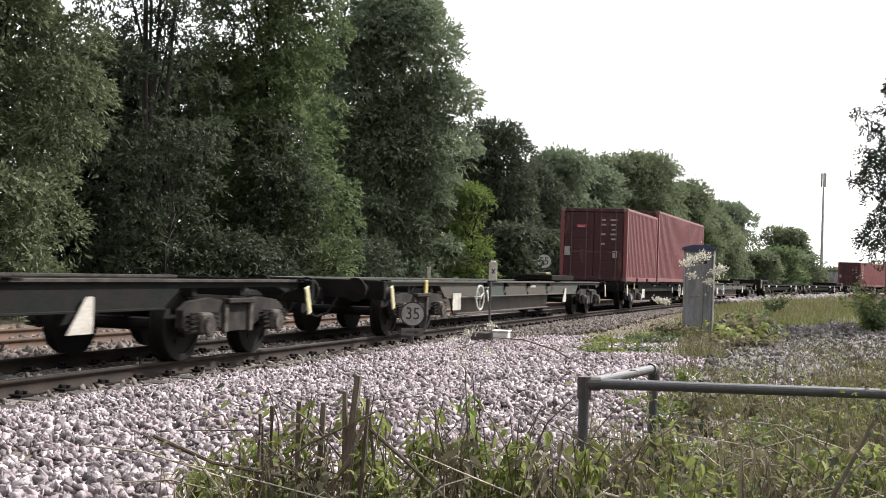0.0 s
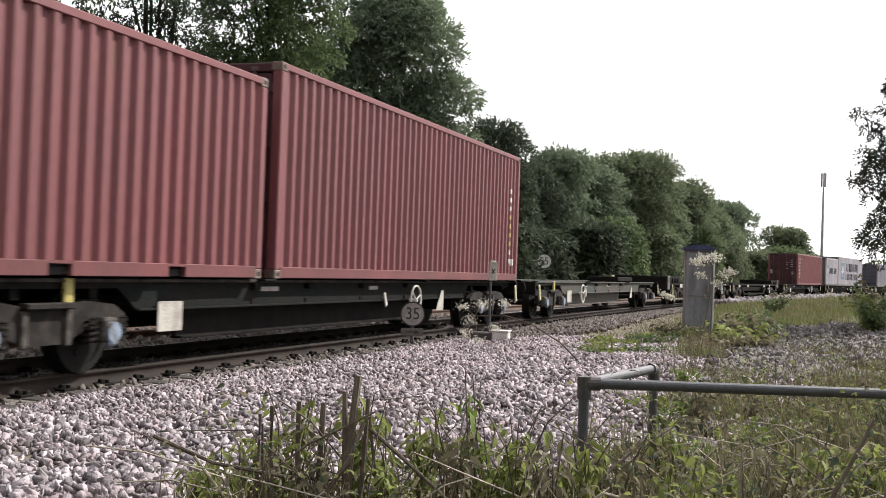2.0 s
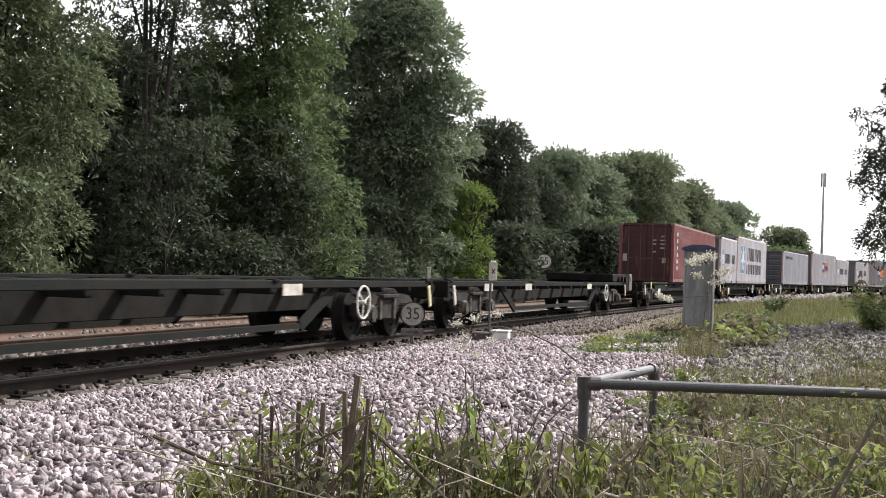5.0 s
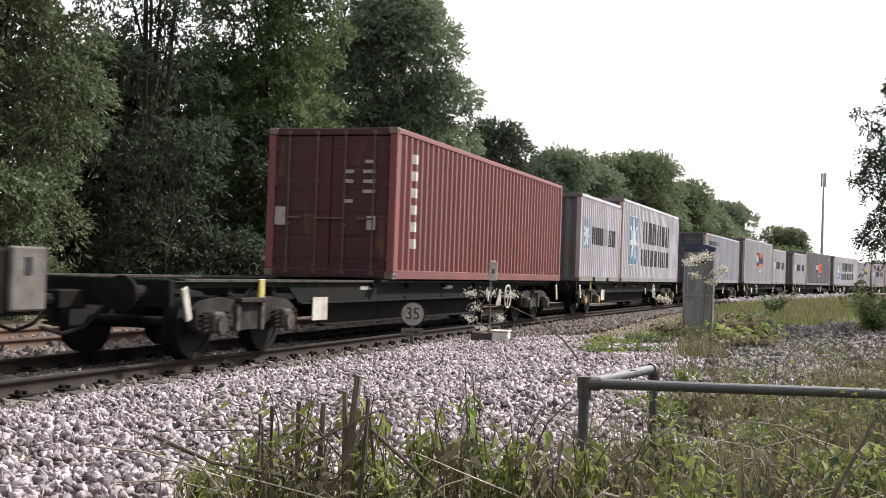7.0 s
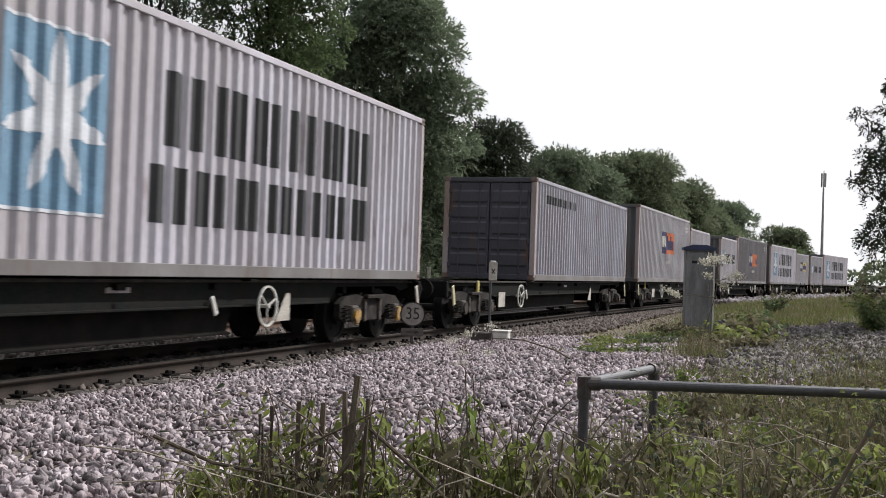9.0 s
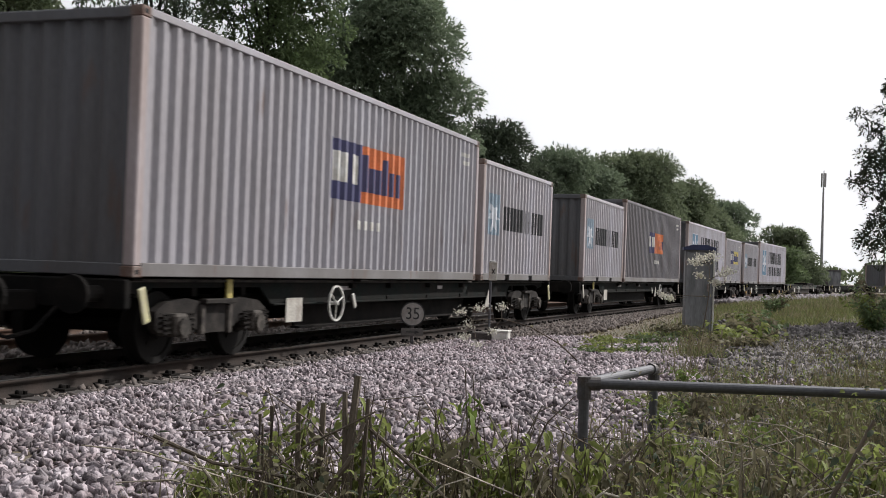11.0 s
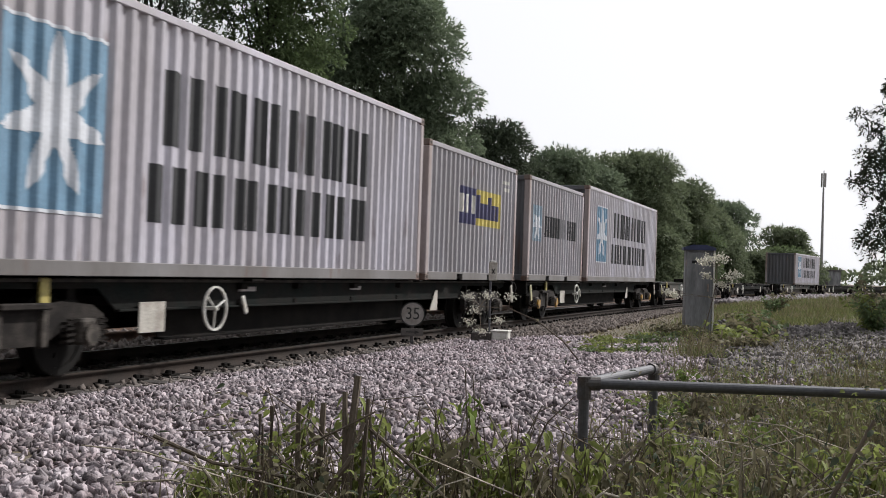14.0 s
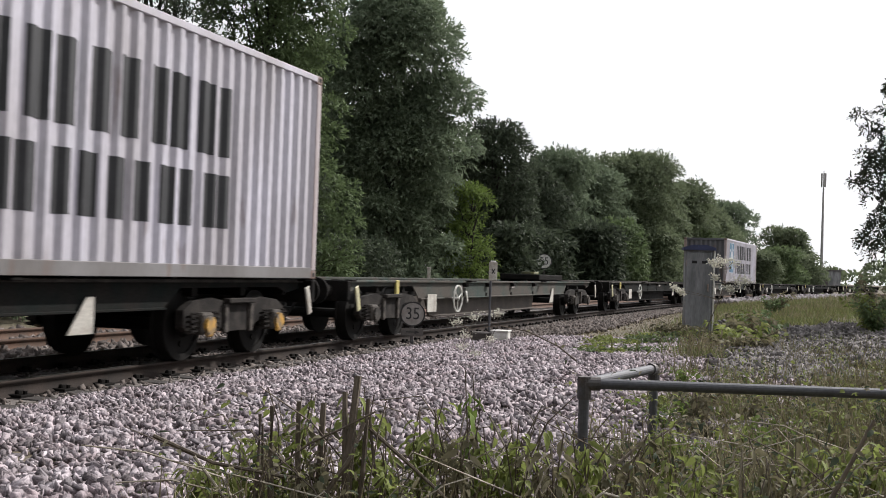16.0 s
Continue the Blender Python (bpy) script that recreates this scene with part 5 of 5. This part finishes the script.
    for a in sticks:
        bm = limb(bmesh.new(), [a[0:3], ((a[0] + a[4]) / 2 + rng.uniform(-0.008, 0.008), a[1], (a[2] + a[6]) / 2), a[4:7]], a[3] * 0.8, a[3] * 0.6, 7)
        g = link("cut_stem", bm, M_twig)
        base = Vector(a[0:3])
        bm2 = bmesh.new()
        bm2.from_mesh(g.data)
        limb(bm2, [(a[0], a[1], float(ground_z([a[0]], [a[1]])[0]) - 0.03), tuple(base)], a[3] * 1.1, a[3], 7)
        bm2.to_mesh(g.data)
        bm2.free()
        tagged(g, "dead brown woody stem cut off short", "stem", "cut stems")
    twigs = [((-1.02, 4.05, 0.56), (-0.8, 4.05, 0.47), (-0.55, 4.05, 0.43), (-0.3, 4.05, 0.42), M_twig, 0.008),
             ((-0.86, 4.0, 0.5), (-0.78, 4.0, 0.4), (-0.7, 4.0, 0.3), (-0.66, 4.0, 0.1), M_pale, 0.006),
             ((-0.62, 4.0, 0.43), (-0.45, 4.0, 0.56), (-0.33, 4.0, 0.62), (-0.22, 4.0, 0.68), M_twig, 0.006),
             ((-0.24, 4.0, 0.62), (-0.12, 4.0, 0.52), (0.02, 4.0, 0.4), (0.14, 4.0, 0.28), M_twig, 0.008),
             ((-0.24, 4.0, 0.66), (-0.22, 4.0, 0.5), (-0.18, 4.0, 0.36), (-0.16, 4.0, 0.1), M_twig, 0.006),
             ((-0.5, 3.95, 0.2), (-0.38, 3.95, 0.4), (-0.3, 3.95, 0.52), (-0.26, 4.0, 0.64), M_twig, 0.012),
             ]
    more = [((0.2, 4.3, 0.64), (0.3, 4.3, 0.46), (0.42, 4.3, 0.36), (0.5, 4.3, 0.2), M_pale, 0.005),
             ((0.82, 4.4, 0.56), (0.66, 4.3, 0.44), (0.52, 4.2, 0.33), (0.4, 4.1, 0.2), M_twig, 0.007),
             ((0.46, 4.0, 0.24), (0.52, 4.0, 0.36), (0.6, 4.0, 0.42), (0.68, 4.0, 0.4), M_pale, 0.009),
             ((0.5, 4.0, 0.3), (0.58, 4.0, 0.38), (0.63, 4.0, 0.37), (0.68, 4.0, 0.22), M_pale, 0.008),
             ((1.21, 3.6, 0.3), (1.278, 3.6, 0.52), (1.335, 3.6, 0.63), (1.4, 3.6, 0.758), M_twig, 0.01),
             ((0.1, 4.1, 0.36), (0.3, 4.1, 0.3), (0.5, 4.1, 0.28), (0.6, 4.1, 0.3), M_twig, 0.006)]
    for a, b, c, d, m, r in twigs + more:
        end = min((a, d), key=lambda p: p[2])
        foot = (end[0], end[1], float(ground_z([end[0]], [end[1]])[0]) - 0.02)
        pts = [a, b, c, d, foot] if end is d else [foot, a, b, c, d]
        g = link("dry_twig", limb(bmesh.new(), pts, r, r * 0.6, 6), m)
        tagged(g, "dry bent twig among the weeds" if m is M_twig else "bleached dry stalk among the weeds", "twig", "dry twigs")

    # thin dead stalks tangled through the weeds
    nr = np.random.default_rng(77)
    bm = bmesh.new()
    for i in range(85):
        x, y = nr.uniform(-0.95, 1.75), nr.uniform(3.8, 4.9)
        if x < -0.6 and nr.uniform() < 0.6:
            continue
        z = float(ground_z([x], [y])[0])
        h = nr.uniform(0.25, 0.62) * (0.8 if x > 0.4 else 1.0)
        dx, dy = nr.normal(0, 0.22), nr.normal(0, 0.1)
        b = nr.uniform(-0.1, 0.12)
        limb(bm, [(x, y, z - 0.02), (x + dx * 0.35, y + dy * 0.4, z + h * 0.5), (x + dx * 0.8, y + dy * 0.8, z + h * 0.85), (x + dx * 1.3, y + dy, z + h * 0.9 + b)], 0.0045, 0.002, 4)
    tagged(link("dead_stalks", bm, M_twig), "tangle of thin dead brown stalks", "stalks", kind="stuff")
    bm = bmesh.new()
    for i in range(110):
        x, y = nr.uniform(-0.85, 2.0), nr.uniform(3.8, 5.2)
        z = float(ground_z([x], [y])[0])
        h = nr.uniform(0.15, 0.5)
        dx, dy = nr.normal(0, 0.3), nr.normal(0, 0.12)
        limb(bm, [(x, y, z - 0.02), (x + dx * 0.3, y + dy * 0.4, z + h * 0.6), (x + dx * 0.9, y + dy * 0.8, z + h * 0.8), (x + dx * 1.4, y + dy, z + h * nr.uniform(0.4, 1.0))], 0.005, 0.0025, 4)
    tagged(link("bleached_stalks", bm, M_pale), "bleached dry stalks bent among the weeds", "stalks", kind="stuff")


build_foreground()


# ---------------------------------------------------------------- lineside things
M_galv = mat("weathered_tube", (0.095, 0.098, 0.106), 0.55, 0.35, var=0.25, scale=5, fine=60, bump=0.08, second=(0.09, 0.09, 0.1))
M_fit = mat("tube_fitting", (0.07, 0.072, 0.08), 0.6, 0.3, var=0.3, scale=8, fine=60, second=(0.1, 0.08, 0.07))
M_cab = mat("weathered_grey_cabinet", (0.32, 0.325, 0.335), 0.65, 0.1, var=0.25, scale=3, fine=40, second=(0.13, 0.135, 0.14), amount=0.7, stretch=(1, 1, 0.25))
M_cap = mat("navy_cap", (0.035, 0.045, 0.11), 0.6, var=0.3, scale=4, fine=40)
# dirty white face, darkened further for the shade on its near side
M_sign = mat("dirty_shaded_sign_face", (0.36, 0.34, 0.32), 0.6, var=0.15, scale=7, fine=40, bump=0.02, second=(0.23, 0.21, 0.19))
M_arrow = mat("grimy_plate", (0.12, 0.11, 0.1), 0.7, var=0.25, scale=7, fine=40, bump=0.02)
M_signblack = mat("sign_black", (0.02, 0.02, 0.02), 0.6, var=0.2)


def build_fence():
    f = empty("handrail", "grey tubular steel handrail among weeds", "handrail")
    P1, P2, P3 = Vector((0.65, 5.0, 0.71)), Vector((1.15, 6.0, 0.705)), Vector((3.4, 5.03, 0.705))
    part("rail", cyl(bmesh.new(), P1, P3, 0.0235, n=16), M_galv, f, smooth=False)
    part("rail", cyl(bmesh.new(), P1, P2, 0.0235, n=16), M_galv, f)
    for P in (P1, P2, P3):
        g = float(ground_z([P.x], [P.y])[0])
        post = part("post", cyl(bmesh.new(), (P.x, P.y, g - 0.1), (P.x, P.y, P.z), 0.0235, n=16), M_galv, f)
        bm = cyl(bmesh.new(), (P.x, P.y, P.z - 0.07), (P.x, P.y, P.z + 0.03), 0.031, n=14)
        q = (P3 - P1).normalized() * (0.07 if P is not P3 else -0.07)
        if P is P2:
            q = (P1 - P2).normalized() * 0.07
        cyl(bm, P, P + q, 0.031, n=14)
        part("elbow_fitting", bm, M_fit, post)
    return f


build_fence()


def build_cabinet():
    x, y = 4.72, 20.6
    z = float(ground_z([x], [y])[0])
    c = empty("lineside_cabinet", "weathered grey steel lineside cabinet with a navy cap", "cabinet")
    c.matrix_basis = pose(x, y, z, 0, 0, -8)
    H = 1.78 - z
    part("body", box(bmesh.new(), (0, 0.2, H / 2 - 0.05), (0.5, 0.42, H + 0.02), bevel=0.012), M_cab, c)
    door = part("door", box(bmesh.new(), (-0.01, -0.018, H / 2), (0.45, 0.022, H - 0.2), bevel=0.008), M_cab, c)
    part("door_handle", box(bmesh.new(), (0.16, -0.04, H * 0.55), (0.03, 0.03, 0.14), bevel=0.006), M_steel, door)
    for zz in (0.25, H - 0.35):
        part("hinge", cyl(bmesh.new(), (-0.235, -0.03, zz), (-0.235, -0.03, zz + 0.1), 0.012, n=8), M_steel, door)
    for k in (-0.09, 0.09):
        part("vent_slot", box(bmesh.new(), (k, -0.031, H - 0.28), (0.09, 0.006, 0.05), bevel=0.002), M_recess_shade, door)
    bm = bmesh.new()
    prism(bm, [(-0.29, 0.0), (-0.29, 0.05), (-0.12, 0.1), (0.12, 0.1), (0.29, 0.05), (0.29, 0.0)], -0.06, 0.46)
    for v in bm.verts:
        v.co.z += H - 0.06
    part("cap", bm, M_cap, c, "navy painted cap")
    part("edge_strip", box(bmesh.new(), (0.268, 0.0, H / 2 - 0.04), (0.03, 0.05, H - 0.04), bevel=0.006), M_white, c, "white edge strip")


build_cabinet()


def text_mesh(txt, size):
    cu = bpy.data.curves.new("digits", "FONT")
    cu.body, cu.size, cu.extrude, cu.align_x, cu.align_y = txt, size, 0.002, "CENTER", "CENTER"
    ob = bpy.data.objects.new("digits", cu)
    scene.collection.objects.link(ob)
    me = bpy.data.meshes.new_from_object(ob)
    bpy.data.objects.remove(ob)
    return me


def speed_sign(txt, x, y, zc, r, foot_z, turn=0.0, face_mat=None):
    s = empty("speed_sign", "round white railway speed sign with black digits " + txt, "sign", "speed signs")
    s.matrix_basis = pose(x, y, foot_z, 0, 0, turn)
    h = zc - foot_z
    part("post", box(bmesh.new(), (0, 0.03, h / 2), (0.05, 0.05, h), bevel=0.006), M_fit, s)
    part("foot", box(bmesh.new(), (0, 0.03, 0.02), (0.22, 0.16, 0.06), bevel=0.01), M_fit, s)
    face = part("face", cyl(bmesh.new(), (0, -0.006, h), (0, 0.004, h), r, n=40), face_mat or M_sign, s)
    part("border", disc_ring(bmesh.new(), (0, -0.008, h), (0, 1, 0), r, r * 0.9, 0.008, 40), M_signblack, face, "thin black rim")
    me = text_mesh(txt, r * 1.25)
    me.materials.append(M_signblack)
    d = new("digits", me)
    d.parent = face
    d.matrix_basis = pose(0, -0.009, h, 90, 0, 0) @ Matrix.Diagonal((0.95, 1.1, 1, 1))
    part("backing", box(bmesh.new(), (0, 0.012, h), (0.12, 0.016, r * 1.6), bevel=0.004), M_fit, s)
    return s


SIGN = speed_sign("35", -0.45, 18.0, 0.47, 0.2, float(ground_z([-0.45], [18.0])[0]) - 0.02)
PLATE = part("arrow_plate", box(bmesh.new(), (0, -0.004, 0.33), (0.36, 0.012, 0.12), bevel=0.003), M_arrow, SIGN, "grimy grey plate with a black arrow")
part("arrow", prism(bmesh.new(), [(-0.1, 0.322), (0.04, 0.322), (0.04, 0.298), (0.12, 0.33), (0.04, 0.362), (0.04, 0.338), (-0.1, 0.338)], -0.0135, -0.0105), M_signblack, PLATE)
speed_sign("55", 4.95, 54.6, 1.79, 0.37, -0.32, -8, M_white)


def build_marker():
    x, y = 0.87, 20.0
    z = float(ground_z([x], [y])[0])
    m = empty("marker_post", "slim lineside marker post with a white plate", "post")
    m.location = (x, y, z)
    part("post", cyl(bmesh.new(), (0, 0, -0.1), (0, 0, 1.38 - z), 0.022, n=10), M_galv, m)
    pl = part("plate", box(bmesh.new(), (0.035, -0.03, 1.2 - z), (0.15, 0.03, 0.33), bevel=0.01), M_plate, m)
    for k in (-1, 1):
        part("letter_bar", box(bmesh.new(), (0, 0, 0), (0.018, 0.006, 0.1), pose(0.04, -0.048, 1.2 - z, 0, 32 * k, 0)), M_signblack, pl)
    part("plate_top", box(bmesh.new(), (0.035, -0.03, 1.375 - z), (0.1, 0.03, 0.03), bevel=0.008), M_white, m)
    b = empty("junction_box", "white painted junction box on a dark slab", "junction box")
    b.matrix_basis = pose(1.08, 19.9, z - 0.02, 0, 0, -14)
    part("box_body", box(bmesh.new(), (0.0, 0, 0.13), (0.29, 0.3, 0.2), bevel=0.02), M_white, b)
    part("lid", box(bmesh.new(), (0.0, 0, 0.235), (0.32, 0.33, 0.025), bevel=0.006), M_white, b)
    part("slab", box(bmesh.new(), (-0.33, -0.02, 0.11), (0.36, 0.34, 0.18), bevel=0.02), M_sleeper, b)
    p = empty("lineside_post", "short pale concrete post beyond the tracks", "post")
    p.location = (-0.5, 41.9, -0.4)
    part("shaft", box(bmesh.new(), (0, 0, 0.82), (0.12, 0.12, 1.64), bevel=0.015), M_plate, p)
    part("cap", box(bmesh.new(), (0, 0, 1.66), (0.16, 0.16, 0.06), bevel=0.012), M_plate, p)
    q = empty("lineside_box", "small grey equipment box on a post beyond the tracks", "equipment box")
    q.location = (*spot(44, 5.9).xy, -0.4)
    part("leg", cyl(bmesh.new(), (0, 0, 0), (0, 0, 1.5), 0.05, n=8), M_galv, q)
    part("case", box(bmesh.new(), (0, 0, 1.75), (0.46, 0.3, 0.5), bevel=0.02), M_plate, q)


build_marker()


def build_mast():
    m = empty("radio_mast", "slender grey radio mast with a panel antenna", "mast")
    m.location = (50.7, 150.0, 0.2)
    part("shaft", cyl(bmesh.new(), (0, 0, 0), (0, 0, 13.8), 0.24, 0.12, n=12), M_mast, m)
    for a in range(3):
        c, s = math.cos(a * 2.1 + 0.3) * 0.28, math.sin(a * 2.1 + 0.3) * 0.28
        ant = part("antenna_panel", box(bmesh.new(), (c, s, 14.8), (0.22, 0.14, 1.9), bevel=0.03), M_mast, m)
        part("clamp", box(bmesh.new(), (c * 0.5, s * 0.5, 14.3), (0.3, 0.08, 0.08)), M_mast, ant)
    part("top_pole", cyl(bmesh.new(), (0, 0, 13.7), (0, 0, 16.1), 0.06, n=8), M_mast, m)
    h = empty("equipment_hut", "dark equipment hut at the foot of the mast", "hut")
    h.location = (50.0, 146.0, 0.2)
    part("wall", box(bmesh.new(), (0, 0, 1.3), (3.0, 2.4, 2.6), bevel=0.03), M_cab, h)
    part("roof", box(bmesh.new(), (0, 0, 2.68), (3.3, 2.7, 0.16), bevel=0.03), M_fit, h)
    part("door", box(bmesh.new(), (-0.6, -1.22, 1.05), (0.9, 0.05, 2.0), bevel=0.01), M_fit, h)


M_mast = mat("mast_steel", (0.36, 0.355, 0.35), 0.6, 0.2, var=0.2, scale=2, fine=20)
build_mast()


def flower_branch(label, root, bend, heads, seed, n_leaf=10, petal=0.042):
    """An arching stem with cream flower heads; local x-z plane, root at the origin."""
    rng = np.random.default_rng(seed)
    f = empty("flowering_branch", label, "branch", "flowering branches")
    f.location = root
    part("stem", limb(bmesh.new(), bend, 0.012, 0.004, 6), M_twig, f)
    for hx, hy, hz, r in heads:
        near = min(bend, key=lambda p: (p[0] - hx) ** 2 + (p[2] - hz) ** 2)
        part("twig", limb(bmesh.new(), [near, ((near[0] + hx) / 2, hy / 2, (near[2] + hz) / 2 + 0.01), (hx, hy, hz)], 0.005, 0.003, 5), M_twig, f)
        P = np.array((hx, hy, hz)) + rng.normal(0, 1, (90, 3)) * np.array((r, r, r * 0.6)) * 0.55
        V, F = leaf_quads(P, rng.normal(0, 1, P.shape), petal, petal * 0.8, rng)
        tagged(from_arrays("flower_head", V, F, M_flower, f), "cream flower head", kind="stuff")
    P = np.array([bend[int(i)] for i in rng.uniform(0, len(bend) - 0.01, n_leaf)]) + rng.normal(0, 0.03, (n_leaf, 3))
    V, F = leaf_quads(P, rng.normal(0, 1, P.shape), 0.09, 0.035, rng)
    from_arrays("leaves", V, F, LEAF_DULL, f)
    return f


BR1 = flower_branch("upright flowering branch with cream heads by the cabinet", (4.55, 19.6, 0.1), [(0, 0, 0), (-0.02, 0, 0.4), (-0.05, 0, 0.8), (-0.1, 0, 1.1), (-0.18, 0, 1.35)],
                    [(-0.32, 0, 1.42, 0.13), (-0.14, 0, 1.5, 0.12), (-0.42, 0.05, 1.32, 0.1), (0.1, 0, 1.22, 0.12), (0.2, 0.05, 1.33, 0.1), (0.02, 0, 1.05, 0.09), (-0.3, 0, 1.12, 0.07), (-0.82, 0, 0.62, 0.08), (-0.7, 0, 0.6, 0.06)], 71)
BR2 = flower_branch("long arching branch with cream flower heads", (1.75, 13.5, 0.08), [(0, 0, 0), (-0.3, 0, 0.28), (-0.65, 0, 0.48), (-1.0, 0, 0.58), (-1.35, 0, 0.55)],
                    [(-1.4, 0, 0.5, 0.09), (-1.25, 0.1, 0.7, 0.09), (-1.5, 0, 0.66, 0.08), (-1.1, 0, 0.42, 0.07), (-1.45, 0, 0.36, 0.08), (-1.0, 0.05, 0.72, 0.07), (-1.3, 0, 0.27, 0.07)], 72, 8, 0.022)


# ---------------------------------------------------------------- movement
def motions():
    times = [i * 0.5 for i in range(33)]
    for ob, S in MOVES:
        box_like = ob.name.startswith("shipping")
        rows = []
        for t in times:
            s = S - gone(t)
            if box_like:
                L = ob["length_m"]
                p, q = spot(s, 0), spot(s + L, 0)
                x, y = p.x, p.y
            else:
                p, q = spot(s - BOGIE_AT, 0), spot(s + BOGIE_AT, 0)
                x, y = (p.x + q.x) / 2, (p.y + q.y) / 2
            a = math.atan2(q.y - p.y, q.x - p.x)
            rows.append((t, Matrix.Translation((x, y, 1.0 if box_like else 0.0)) @ Matrix.Rotation(a, 4, "Z")))
        walk(ob, rows)
    # wheelsets roll
    R = 0.42
    n = 16 * FPS
    for w, x in WHEELS:
        rows = []
        for i in range(n + 1):
            t = i / FPS
            rows.append((t, Matrix.Translation((x, 0, R)) @ Matrix.Rotation(-gone(t) / R, 4, "Y")))
        walk(w, rows)
    # branches sway in the draught of the train
    sway = [(0, 6), (1.0, 10), (2.1, 14), (3.0, 17), (3.9, 16), (5.2, 10), (6.5, 12), (7.5, 4), (8.5, 22), (10.2, 12), (12.2, 14), (13.2, 20), (14.0, 18), (15.5, 30), (16.0, 26)]
    walk(BR1, [(t, Matrix.Translation((4.55, 19.6, 0.1)) @ Matrix.Rotation(radians(a), 4, "Y")) for t, a in sway])
    sway = [(0, -14), (0.8, -12), (1.5, -12), (2.1, 2), (3.0, -12), (3.9, -17), (5.2, -4), (6.5, 6), (7.5, 8), (8.5, -18), (10.2, 0), (12.2, -4), (13.2, 0), (14.0, 6), (15.5, -4), (16.0, -6)]
    walk(BR2, [(t, Matrix.Translation((1.75, 13.5, 0.08)) @ Matrix.Rotation(radians(a), 4, "Y")) for t, a in sway])


motions()
